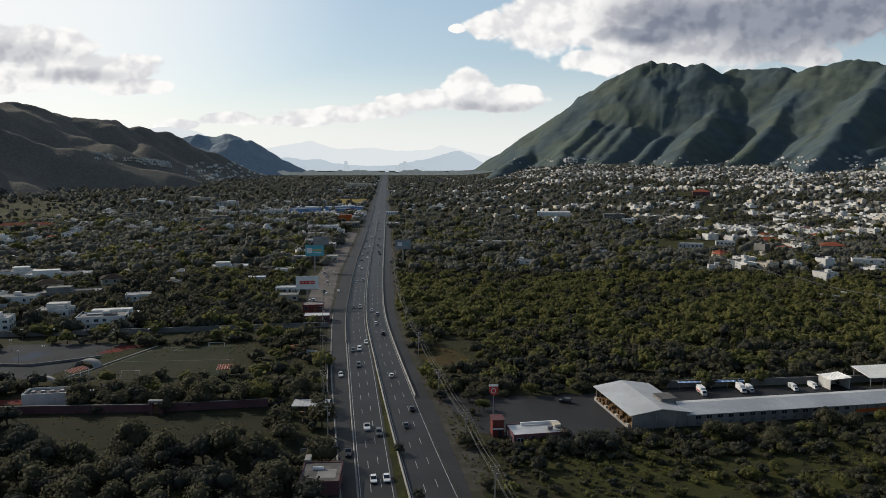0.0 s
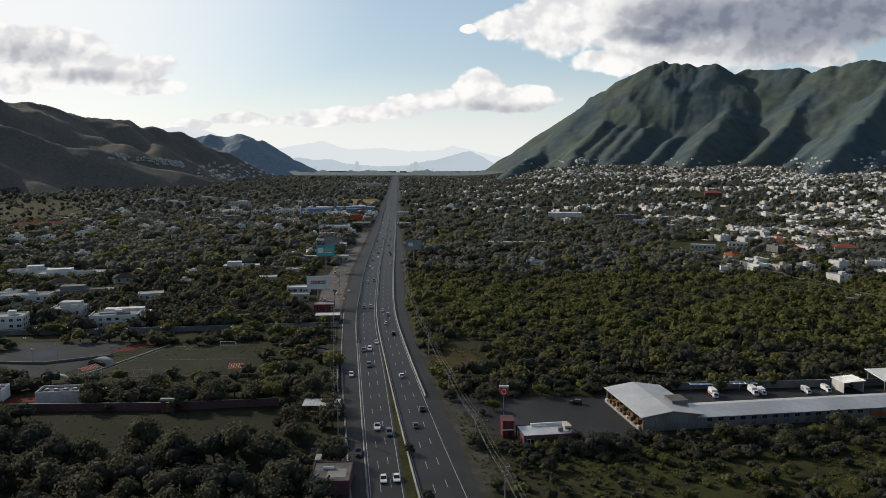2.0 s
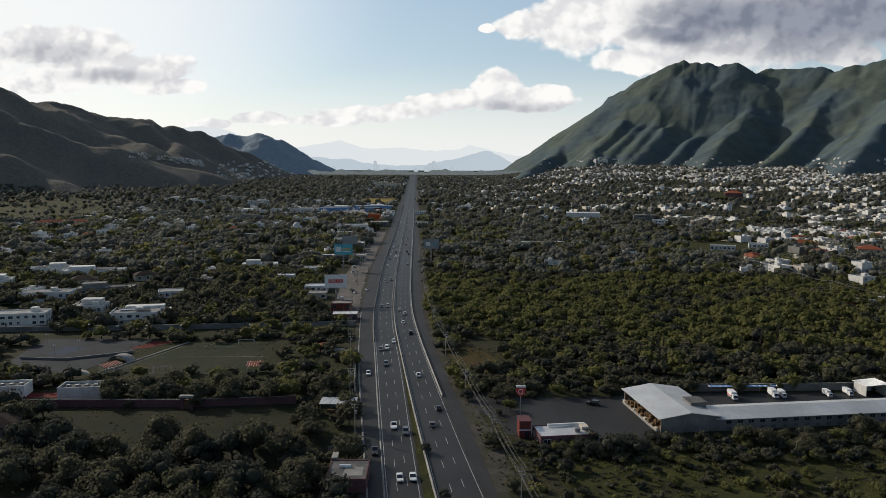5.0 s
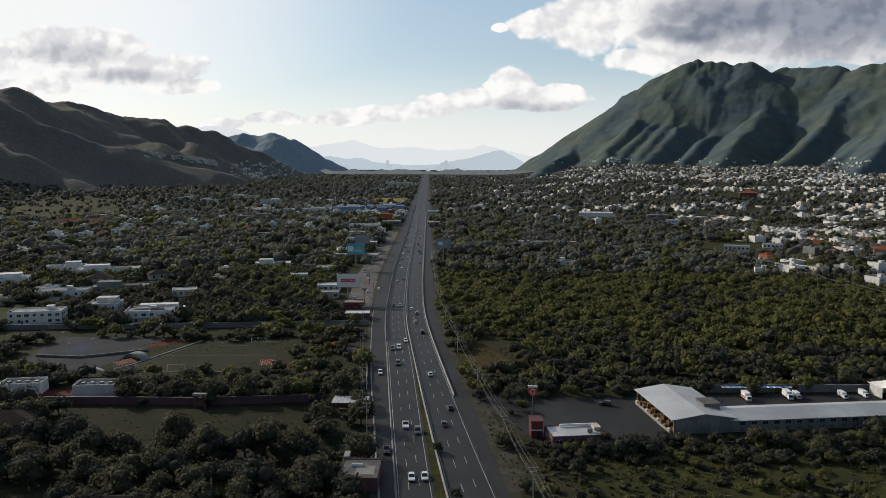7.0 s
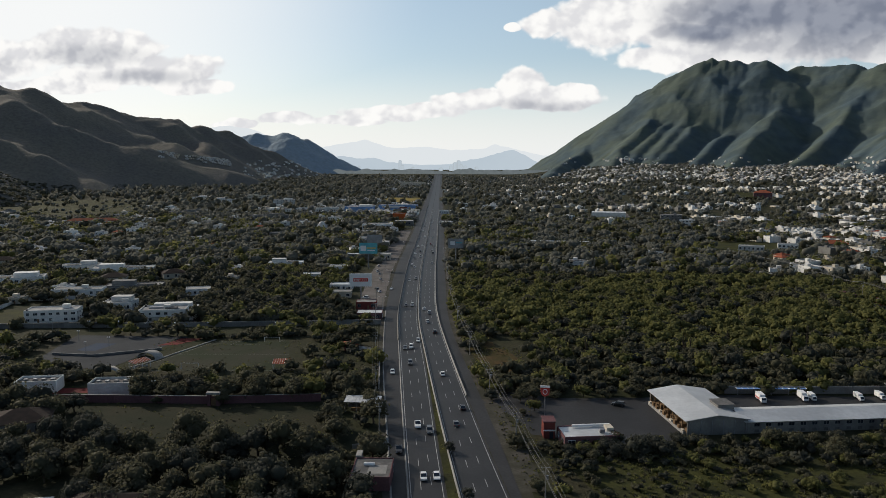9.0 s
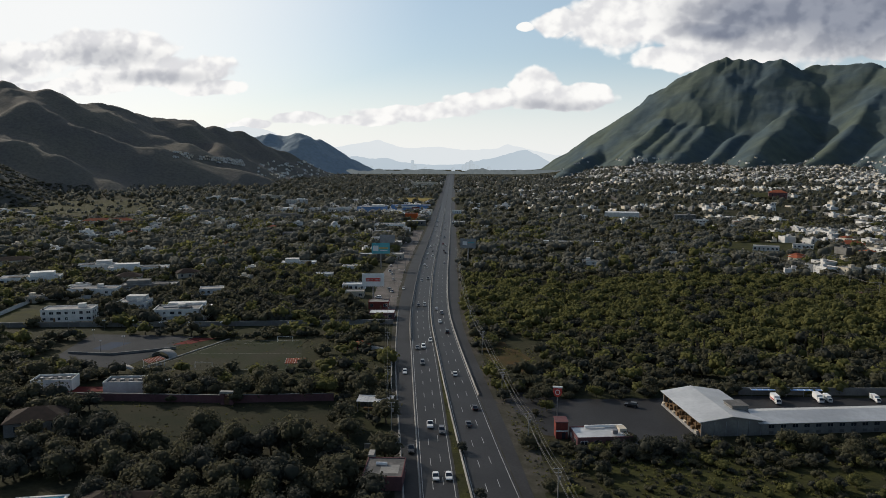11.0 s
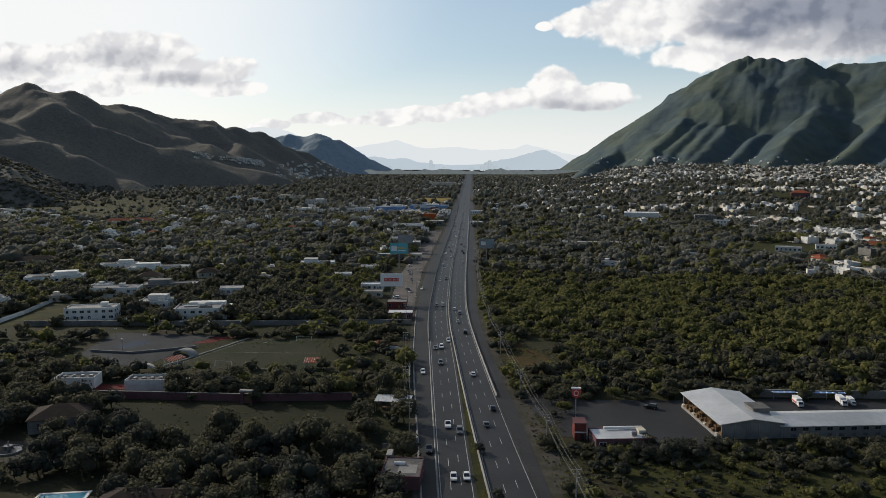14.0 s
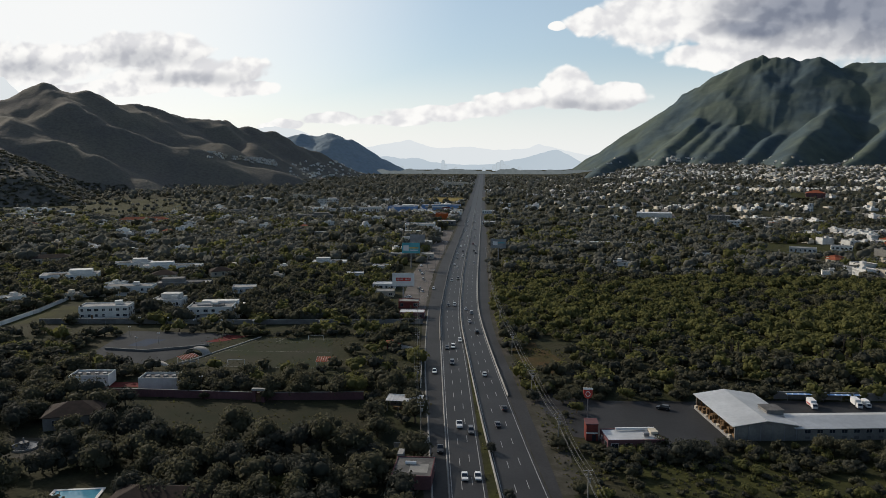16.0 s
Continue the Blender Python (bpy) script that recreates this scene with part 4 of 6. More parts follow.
billboard("billboard", -82.5, 434, 13.6, 8.0, 10.0, 8, "sign_white", "white billboard with a red lettering band on one post",
          [(0, 0.38, 0.66, 0.26, "sign_red")] + [(-0.27 + i * 0.06, 0.46, 0.04, 0.10, "sign_white") for i in range(10) if i != 5])
billboard("billboard", -103, 576, 14.6, 8.6, 12.5, 6, "sign_teal", "teal billboard with pale lettering on one post",
          [(-0.28, 0.25, 0.3, 0.5, "sign_white"), (0.16, 0.45, 0.5, 0.14, "sign_yellow"), (0.16, 0.25, 0.42, 0.08, "sign_white")])
billboard("billboard", -117, 690, 14.5, 7.6, 9.0, 5, "sign_grey", "faded grey billboard on one post")
billboard("billboard", -34.5, 620, 13.4, 8.0, 13.0, -4, "sign_grey", "dark grey billboard with faded print on one post",
          [(-0.2, 0.3, 0.3, 0.4, "sign_white"), (0.2, 0.5, 0.4, 0.12, "sign_teal")])


# roadside and named buildings
def kiosk():
    t = thing("kiosk_tower", "red block tower beside a low shop", "tower")
    part("wall", Shape().box(0, 0, 0, 3.6, 5.0, 5.2), "brick", t)
    part("cap", Shape().box(0, 0, 5.204, 4.0, 5.4, 0.35), "pink_wall", t)
    part("band", Shape().box(0, -2.53, 2.4, 3.62, 0.08, 0.4), "sign_white", t)
    part("door", Shape().box(0.6, -2.55, 0, 1.1, 0.1, 2.1), "glass", t)
    put(t, 17.2, 221.5, 4)
    s = flat_house("low_shop", "low pinkish shop with pale blue-white flat roof", 17, 9.5, 3.2, 1, "pink_wall", "metal", 5, 0.35, "shop", tower=False, sides=(0, 3))
    part("roof_beam", Shape().box(2, 3.6, 3.49, 12, 0.5, 0.7), "sign_white", s)
    part("air_unit", Shape().box(4, -1.5, 3.49, 1.6, 1.3, 1.0), "steel", s)
    part("roof_box", Shape().box(7.0, 1.2, 3.49, 2.2, 3.2, 0.8), "cream", s)
    put(s, 29.0, 217.5, 10)


kiosk()


def canopy():
    t = thing("canopy", "white sheet-roofed open shelter beside the road", "shelter")
    w, d = 12.4, 6.0
    rib_roof("roof", [(-w / 2, -d / 2, 3.8), (w / 2, -d / 2, 3.8), (w / 2, d / 2, 4.3), (-w / 2, d / 2, 4.3)], 0.12, "metal", t, 10)
    for x in (-1, -0.33, 0.33, 1):
        for y in (-1, 1):
            part("post", Shape().box(x * (w / 2 - 0.4), y * (d / 2 - 0.4), 0, 0.18, 0.18, 3.75), "steel", t)
    part("back_wall", Shape().box(0, d / 2 - 0.1, 0, w - 1.0, 0.2, 2.6), "grey_wall", t)
    part("counter", Shape().box(-1, -0.5, 0, 6, 0.8, 1.0), "wood", t)
    put(t, -45.2, 240, 0)


canopy()
ruin = flat_house("roadside_shop", "pink roadside shop with stained flat concrete roof", 10.5, 12.5, 3.6, 1, "pink_wall", "roof_dark", 8, 0.3, "shop", tower=False, sides=(0, 1))
part("roof_tank", Shape().tube((-2.5, 1.6, 4.0), (0.5, 1.6, 4.0), 0.5, 0.5, 10), "sign_white", ruin)
part("roof_stain", Shape().box(1.5, -1.0, 3.69, 5, 5.5, 0.02), "concrete", ruin)
part("roof_room", Shape().box(-4.6, 8.3, 0.0, 1.6, 4.0, 4.4), "concrete", ruin)
put(ruin, -32.4, 184.5, 3)

whouse = flat_house("villa", "white two-storey modern villa with flat roof", 24, 14, 6.0, 2, "white", "roof", 21, 0.7, sides=(0, 1, 3))
part("upper_block", Shape().box(3, 9.6, 0, 20, 5.0, 7.4), "white", whouse)
part("stair_wing", Shape().box(14.2, 4, 0, 4.2, 18, 5.2), "white", whouse)
part("skylight", Shape().box(-4, 1.5, 6.09, 8, 3, 0.7), "sign_grey", whouse)
part("roof_screen", Shape().box(4, -1.5, 6.09, 6, 4, 0.9), "roof_dark", whouse)
put(whouse, -180, 376, 14)
h2 = flat_house("villa", "white flat-roofed villa with stepped roof", 17, 13, 4.2, 1, "white", "roof", 22, 0.6, sides=(0, 1))
part("upper_block", Shape().box(1, 2, 4.3, 11, 6.5, 3.0), "white", h2)
put(h2, -219, 402, 10)
h3 = flat_house("villa", "white two-storey villa with dark arched windows", 26, 12, 6.2, 2, "white", "roof", 23, 0.6, sides=(0, 1))
put(h3, -238, 368, 16)
put(flat_house("villa", "long low white villa with flat roof", 30, 12, 4.2, 1, "white", "roof", 24, 0.5, sides=(0, 1)), -268, 442, 12)

for bx, by, tn, sd in ((-142, 252, 9, 1), (-170, 251.5, 12, 2)):
    b = thing("pavilion", "white open-topped changing block with dark roof", "pavilion", group="changing blocks")
    w_, d_, h_ = 14.6, 8.0, 4.6
    s = Shape()
    for x, y, ww, dd in ((0, -d_ / 2 + 0.12, w_, 0.24), (0, d_ / 2 - 0.12, w_, 0.24), (-w_ / 2 + 0.12, 0, 0.24, d_ - 0.48), (w_ / 2 - 0.12, 0, 0.24, d_ - 0.48)):
        s.box(x, y, 0, ww, dd, h_)
    part("wall", s, "white", b)
    part("roof", Shape().box(0, 0, h_ - 0.9, w_ - 0.5, d_ - 0.5, 0.15), "roof_dark", b)
    for i in range(4):
        part("roof_unit", Shape().box(-5 + i * 3.2, 0.6, h_ - 0.745, 1.3, 1.3, 0.5), "steel", b)
    put(b, bx, by, tn)


def wall_run(name, pts, h, th, material, label, cap=True):
    t = thing(name, label, "wall", kind="structure")
    for (x0, y0), (x1, y1) in zip(pts, pts[1:]):
        L, a = math.hypot(x1 - x0, y1 - y0), math.atan2(y1 - y0, x1 - x0)
        mx, my = (x0 + x1) / 2, (y0 + y1) / 2
        part("panel", Shape().box(mx, my, lz(mx, my) - 0.2, L + th * 0.4, th, h + 0.2, a), material, t)
        if cap:
            part("coping", Shape().box(mx, my, lz(mx, my) + h, L + th * 0.4, th + 0.14, 0.12, a), "concrete", t)
        n = int(L / 9)
        for i in range(n):
            f = (i + 0.5) / max(1, n)
            part("pier", Shape().box(x0 + (x1 - x0) * f, y0 + (y1 - y0) * f, lz(mx, my), 0.4, th + 0.22, h - 0.02, a), material, t)
    return t


wall_run("wall_yard", [(86, 269.5), (118, 272), (150, 275), (185, 279)], 2.8, 0.25, "grey_wall", "grey block wall behind the truck yard")
wall_run("wall_estate", [(-262, 345), (-222, 351), (-155, 359), (-110, 366), (-60.5, 374)], 2.6, 0.3, "grey_wall", "long grey boundary wall of the villas")
wall_run("wall_pink", [(-172, 238), (-140, 240), (-99, 242), (-62, 248)], 2.8, 0.3, "pink_wall", "faded pink park wall")
wall_run("wall_white", [(-62, 321), (-53.5, 316), (-50.8, 309), (-47.3, 288), (-43.6, 264)], 1.8, 0.25, "white", "white garden wall along the service road")
wall_run("wall_lane", [(-42, 205), (-36, 207), (-32.5, 211), (-33.5, 217)], 1.6, 0.25, "concrete", "curved grey yard wall")
wall_run("wall_court", [(-196, 300), (-176, 299), (-160, 308), (-152, 313)], 0.9, 0.3, "grey_wall", "low concrete edge of the sunken court")

blue = flat_house("big_store", "long blue-clad store with white roof band", 70, 34, 9.0, 1, "blue", "roof", 31, 0.8, "store", windows=False, tower=False)
part("roof_plant", Shape().box(6, 2, 9.1, 24, 9, 2.2), "white", blue)
part("band", Shape().box(-8, -17.1, 5.6, 40, 0.3, 2.6), "sign_white", blue)
part("entrance", Shape().box(10, -17.2, 0.0, 14, 0.5, 6.4), "brick", blue)
put(blue, -179, 1318, 4)
b2 = flat_house("big_store", "pale blue warehouse store with flat roof", 50, 30, 9.0, 1, "blue", "roof", 32, 0.8, "store", windows=False, tower=False)
part("roof_plant", Shape().box(10, 2, 9.1, 22, 12, 3.6), "white", b2)
put(b2, -240, 1262, 3)
b4 = flat_house("big_store", "long low white store with grey roof units", 84, 22, 6.0, 1, "white", "roof", 46, 0.8, "store", tower=False, sides=(0,))
part("roof_plant", Shape().box(18, 2, 6.1, 26, 8, 2.4), "white", b4)
put(b4, -308, 1254, 3)
put(flat_house("orange_store", "orange cube-shaped store with flat roof", 18, 18, 10.5, 1, "orange", "roof_dark", 33, 0.5, "store", windows=False, tower=False), -146, 1082, 4)
b3 = flat_house("showroom", "long showroom with white fascia and dark front", 38, 22, 7.0, 1, "sign_white", "roof", 34, 0.6, "store", tower=False, sides=(0,))
put(b3, -154, 930, 5)
put(flat_house("workshop", "grey roadside workshop with flat roof", 26, 20, 6, 1, "grey_wall", "roof", 35, 0.5, "workshop", tower=False, sides=(0, 1)), -128, 1000, 5)
put(flat_house("workshop", "low roadside workshop with tin roof", 14, 16, 4.2, 1, "cream", "metal", 36, 0.3, "workshop", tower=False, sides=(0, 1)), -118, 745, 5)
put(flat_house("shop", "cream roadside shop with flat roof", 12, 14, 4.5, 1, "cream", "roof", 37, 0.4, "shop", tower=False), -100, 640, 5)
put(flat_house("shop", "roadside shop with pale grey roof", 14, 9, 3.6, 1, "pink_wall", "metal", 38, 0.3, "shop", tower=False, sides=(0, 1)), -69, 389, 6)
put(flat_house("shop", "roadside shop with red fascia", 12, 9, 4.0, 1, "brick", "roof", 39, 0.3, "shop", tower=False, sides=(0, 1)), -76, 418, 6)
put(flat_house("apartment_block", "pale office block far beside the highway", 90, 40, 16, 4, "cream", "roof", 40, 0.8, "building", tower=False, sides=(0,)), -282, 2410, 4)
put(flat_house("farm_house", "small white house with dark roof in the trees", 15, 10, 5.0, 2, "white", "roof_dark", 41, 0.4, sides=(0, 3)), 69, 606, -6)
put(flat_house("big_shed", "white warehouse shed with curved metal roof", 52, 30, 9, 1, "white", "metal", 42, 0.2, "shed", windows=False, tower=False), 176, 1150, -8)
put(flat_house("stable", "long low shed with pale roof", 62, 8, 4, 1, "cream", "metal", 43, 0.2, "shed", tower=False, sides=(0,)), 68, 770, -3)
put(flat_house("block_house", "grey three-storey block among trees", 30, 20, 11, 3, "grey_wall", "roof", 44, 0.5, "building", sides=(0, 3)), 258, 1090, -10)
put(tile_house("orange_roof_hall", "hall with broad orange tile roof", 26, 16, 3.6, "cream", 45, "hall"), 356, 785, -12)

# ---------------------------------------------------------------- plants


def cube_ball(rng, squash):
    """A lumpy ball of 24 quads: points and faces."""
    pts, faces, idx = [], [], {}

    def vid(p):
        k = tuple(p)
        if k not in idx:
            v = Vector(p).normalized()
            v = v * rng.uniform(0.78, 1.12)
            idx[k] = len(pts)
            pts.append((v.x, v.y, v.z * squash))
        return idx[k]

    for ax in range(3):
        for sg in (-1, 1):
            for i in (-1, 0):
                for j in (-1, 0):
                    q = []
                    for di, dj in ((0, 0), (1, 0), (1, 1), (0, 1)):
                        p = [0, 0, 0]
                        p[ax], p[(ax + 1) % 3], p[(ax + 2) % 3] = sg, i + di, j + dj
                        q.append(vid(p))
                    faces.append(q if sg > 0 else q[::-1])
    return np.array(pts), np.array(faces)


def crown_arrays(seed, clumps, leaves, size, core=0.80, spread=0.62, tall=0.8, low=0.55):
    """A crown about 1 wide in radius and 2 * tall high, from clumps of leaf sprays round dark cores. Base at z = 0."""
    rng = random.Random(seed)
    verts, quads, n = [], [], 0
    for c in range(clumps):
        a = c * 2.4 + rng.uniform(-0.5, 0.5)
        rr = spread * math.sqrt((c + 0.4) / clumps) * rng.uniform(0.75, 1.15) if clumps > 1 else 0.0
        cx, cy = rr * math.cos(a), rr * math.sin(a)
        cz = tall * (low + 0.75 * rng.random() * (1 - 0.6 * rr))
        cr = (rng.uniform(0.40, 0.56) if clumps > 3 else rng.uniform(0.5, 0.64)) if clumps > 2 else rng.uniform(0.62, 0.8)
        p, f = cube_ball(rng, 0.8)
        verts.append(p * cr * core + (cx, cy, cz))
        quads.append(f + n)
        n += len(p)
        for i in range(leaves):
            d = Vector((rng.gauss(0, 1), rng.gauss(0, 1), rng.gauss(0.35, 1))).normalized()
            o = Vector((cx, cy, cz)) + Vector((d.x, d.y, d.z * 0.85)) * cr * rng.uniform(0.78, 1.15)
            e = Vector((rng.gauss(0, 1), rng.gauss(0, 1), rng.gauss(0, 1))).normalized()
            u = d.cross(e).normalized()
            w = (d * rng.uniform(0.2, 0.9) + u.cross(d) * rng.uniform(0.5, 1)).normalized()
            s = size * rng.uniform(0.6, 1.3)
            verts.append(np.array([o - u * s, o - w * s * 0.7, o + u * s, o + w * s * 1.1]))
            quads.append(np.array([[0, 1, 2, 3]]) + n)
            n += 4
    return np.concatenate(verts), np.concatenate(quads)


def trunk_arrays(seed, height, radius, limbs):
    """A tapered trunk that forks into limbs, of quads only. Height to where the crown begins to close."""
    rng = random.Random(seed)
    verts, quads, n = [], [], 0

    def limb(a, b, ra, rb):
        nonlocal n
        q = (Vector(b) - Vector(a)).to_track_quat("Z", "Y")
        for p, r in ((a, ra), (b, rb)):
            for i in range(5):
                verts.append(Vector(p) + q @ Vector((r * math.cos(i * 1.2566), r * math.sin(i * 1.2566), 0)))
        for i in range(5):
            quads.append((n + i, n + (i + 1) % 5, n + 5 + (i + 1) % 5, n + 5 + i))
        n += 10

    fork = (rng.uniform(-0.05, 0.05), rng.uniform(-0.05, 0.05), height * 0.55)
    limb((0, 0, -0.06), fork, radius, radius * 0.7)
    for i in range(limbs):
        a = i * 6.283 / limbs + rng.uniform(-0.4, 0.4)
        limb(fork, (0.5 * math.cos(a), 0.5 * math.sin(a), height * rng.uniform(1.0, 1.35)), radius * 0.55, radius * 0.2)
    return np.array(verts), np.array(quads)


def tree_kind(seed, clumps, leaves, size, limbs, tall=0.8, stem=0.75, spread=0.62, low=0.55):
    cv, cq = crown_arrays(seed, clumps, leaves, size, spread=spread, tall=tall, low=low)
    cv = cv + (0, 0, stem * 0.45)
    if clumps < 3:
        return cv, cq, None, None
    tv, tq = trunk_arrays(seed + 50, stem + 0.2, 0.07, limbs)
    return cv, cq, tv, tq


def scatter(name, kinds, places, materials, label, category):
    """Joins many small trees into one sheet of growth. places: x, y, radius, height factor, turn, kind, material."""
    vs, qs, ms, n = [], [], [], 0
    for x, y, s, k, turn, kind, which, *base in places:
        cv, cq, tv, tq = kinds[kind]
        c, sn = math.cos(turn), math.sin(turn)
        z = base[0] if base else lz(x, y)
        for v, q, m in ((cv, cq, which), (tv, tq, len(materials) - 1)):
            if v is None:
                continue
            p = np.empty_like(v)
            p[:, 0] = x + s * (c * v[:, 0] - sn * v[:, 1])
            p[:, 1] = y + s * (sn * v[:, 0] + c * v[:, 1])
            p[:, 2] = z + s * k * v[:, 2]
            vs.append(p)
            qs.append(q + n)
            ms.append(np.full(len(q), m))
            n += len(p)
    me = raw_mesh(name, np.concatenate(vs), np.concatenate(qs), True, np.concatenate(ms))
    for m in materials:
        me.materials.append(M[m])
    return tagged(new(name, me), label, category, "", "stuff")


# ground kept free of trees: middle, half sizes, turn in degrees
FREE = [(-117, 309, 33, 25, 0), (-178, 308, 26, 29, 0), (-156, 249, 26, 10, 5), (-98, 224, 42, 17, 2), (-71, 188, 15, 7, 0), (-45, 236, 9, 7, 0), (-33, 186, 8, 12, 0), (-38, 211, 6, 8, 0),
        (30, 236, 34, 20, 8), (70, 241, 16, 20, 6), (120, 250, 70, 20, 6), (170, 262, 30, 16, 6), (-180, 374, 17, 11, 14), (-219, 402, 13, 10, 10), (-238, 366, 17, 9, 16), (-230, 353, 14, 6, 14), (-268, 440, 18, 9, 12),
        (3, 318, 11, 30, -10), (-179, 1308, 38, 34, 0), (-240, 1252, 28, 26, 0), (-308, 1240, 46, 26, 0), (-146, 1072, 14, 24, 0), (-154, 918, 24, 24, 0), (-128, 992, 16, 22, 0), (-118, 742, 10, 12, 0), (-100, 638, 8, 10, 0), (-69, 387, 9, 7, 0), (-76, 416, 8, 6, 0),
        (-215, 1655, 40, 110, 0), (69, 602, 10, 9, 0), (176, 1140, 30, 24, 0), (68, 765, 34, 8, 0), (258, 1082, 18, 18, 0), (356, 778, 16, 14, 0), (268, 755, 52, 66, 0), (-82, 434, 5, 4, 0), (-88, 500, 12, 105, 8),
        (-270, 372, 20, 34, 0), (-152, 189, 13, 11, 0), (-117, 161, 14, 14, 0), (-161, 350, 108, 8, 8.2), (-268, 330, 16, 14, 0), (-150, 206, 14, 7, 24), (-90, 150, 18, 9, 5)]


def open_ground(x, y):
    if 90 < y < 4300 and line_x("service_left", y) - (17 if 385 < y < 1000 else 3.5) < x < line_x("service_right", y) + 3.2:
        return True
    for cx, cy, hw, hd, turn in FREE:
        c, s = math.cos(radians(turn)), math.sin(radians(turn))
        dx, dy = x - cx, y - cy
        if abs(c * dx + s * dy) < hw and abs(-s * dx + c * dy) < hd:
            return True
    return False


# ---- the town's houses first, so that trees can keep clear of them
rng = random.Random(4)
taken = {}


def near_house(x, y, d):
    i, j = int(x // 20), int(y // 20)
    for a in (-2, -1, 0, 1, 2):
        for b in (-2, -1, 0, 1, 2):
            for hx, hy, hr in taken.get((i + a, j + b), ()):
                if math.hypot(hx - x, hy - y) < hr + d:
                    return True
    return False


def claim(x, y, r):
    taken.setdefault((int(x // 20), int(y // 20)), []).append((x, y, r))


def suburb(rows, prefix):
    """Buildings of their own kind among the trees: x, y, width, depth, height, turn, walls, roof, and what they are."""
    for i, (x, y, w, d, h, turn, wall, roof, what) in enumerate(rows):
        word = {"white": "white", "cream": "cream", "grey_wall": "grey", "pink_wall": "faded pink"}[wall]
        if roof.startswith("tile"):
            ob = tile_house("house", f"{word} {what} under a hipped {'dark' if roof == 'tile_dark' else 'red'} tile roof", w, d, h, wall, i, roof=roof)
        else:
            ob = flat_house("house", f"{word} {what} with {'sheet metal' if roof == 'metal' else 'dark flat' if roof == 'roof_dark' else 'pale flat'} roof", w, d, h, 2 if h > 5.5 else 1, wall, roof, prefix + i, 0.5, sides=(0, 1), tower=h > 5 and w < 40)
            if w > 24:
                part("upper_block", Shape().box(w * (0.18 if i % 2 else -0.2), d * 0.12, h + 0.09, w * 0.4, d * 0.6, 2.8), wall, ob)
                part("roof_terrace", Shape().box(w * (-0.22 if i % 2 else 0.2), -d * 0.1, h + 0.09, w * 0.3, d * 0.5, 0.5), "roof_dark", ob)
        put(ob, x, y, turn)
        n = max(1, round(w / 8))
        for k in range(n):
            u = (k + 0.5) / n * w - w / 2
            for back in (0.0, d * 0.5 + 4.0):
                claim(x + u * math.cos(radians(turn)) + back * math.sin(radians(turn)), y + u * math.sin(radians(turn)) - back * math.cos(radians(turn)), max(d * 0.5, 5.0))


suburb([(-241, 463, 36, 13, 3.8, 16, "grey_wall", "roof", "long low house"), (-271, 491, 17, 12, 4.6, 20, "cream", "tile_dark", "villa"), (-287, 535, 44, 13, 4.4, 18, "white", "roof", "long villa"), (-327, 545, 28, 13, 4.6, 22, "white", "roof", "villa"),
        (-240, 518, 16, 12, 4.0, 35, "cream", "tile_dark", "house"), (-193, 452, 15, 11, 3.8, 20, "white", "roof", "court house"), (-172, 579, 28, 12, 4.2, 12, "white", "metal", "hall"), (-136, 522, 13, 9, 3.8, 10, "white", "metal", "shed"), (-348, 631, 16, 9, 4.0, 20, "grey_wall", "roof", "house")], 110)
suburb([(-278, 695, 15, 10, 4.2, 15, "pink_wall", "tile", "house"), (-552, 952, 64, 16, 6.0, 22, "white", "tile", "long house"), (-478, 972, 25, 14, 6.0, 20, "white", "roof", "house"), (-498, 1122, 45, 16, 7.0, 20, "grey_wall", "roof", "pavilion house"),
        (-560, 1460, 42, 18, 9.0, 18, "white", "roof", "apartment house"), (-652, 1545, 46, 18, 7.0, 20, "white", "roof", "house"), (-539, 1610, 58, 20, 9.0, 15, "cream", "roof", "apartment house"), (-438, 1470, 44, 20, 9.0, 14, "white", "roof", "hall"), (-373, 1222, 40, 18, 6.0, 12, "white", "roof", "hall"), (-332, 1040, 54, 20, 9.0, 12, "grey_wall", "roof_dark", "half-finished block")], 130)
suburb([(-411, 562, 30, 13, 4.8, 30, "cream", "tile_dark", "mansion"), (-336, 478, 38, 15, 5.0, 26, "white", "roof", "villa"), (-72, 1440, 30, 18, 6.0, 0, "white", "metal", "hall"), (-12, 1372, 28, 16, 6.0, -4, "white", "metal", "hall"), (-31, 938, 9, 8, 5.0, -10, "white", "metal", "shed"), (-46, 874, 19, 15, 4.6, 2, "cream", "roof_dark", "workshop"), (-330, 770, 18, 10, 4.2, 18, "white", "roof", "house"), (-255, 830, 20, 11, 4.2, 12, "grey_wall", "roof", "house")], 150)
suburb([(268, 1038, 21, 13, 8.0, -14, "white", "roof", "apartment house"), (358, 604, 24, 13, 6.0, -24, "white", "roof", "house"), (390, 720, 22, 15, 5.0, -20, "cream", "tile", "house"), (545, 1530, 34, 24, 12.0, -16, "pink_wall", "tile", "hall"), (256, 742, 24, 11, 4.4, -20, "white", "roof", "row house"), (300, 764, 19, 10, 4.4, -18, "white", "roof", "row house")], 170)
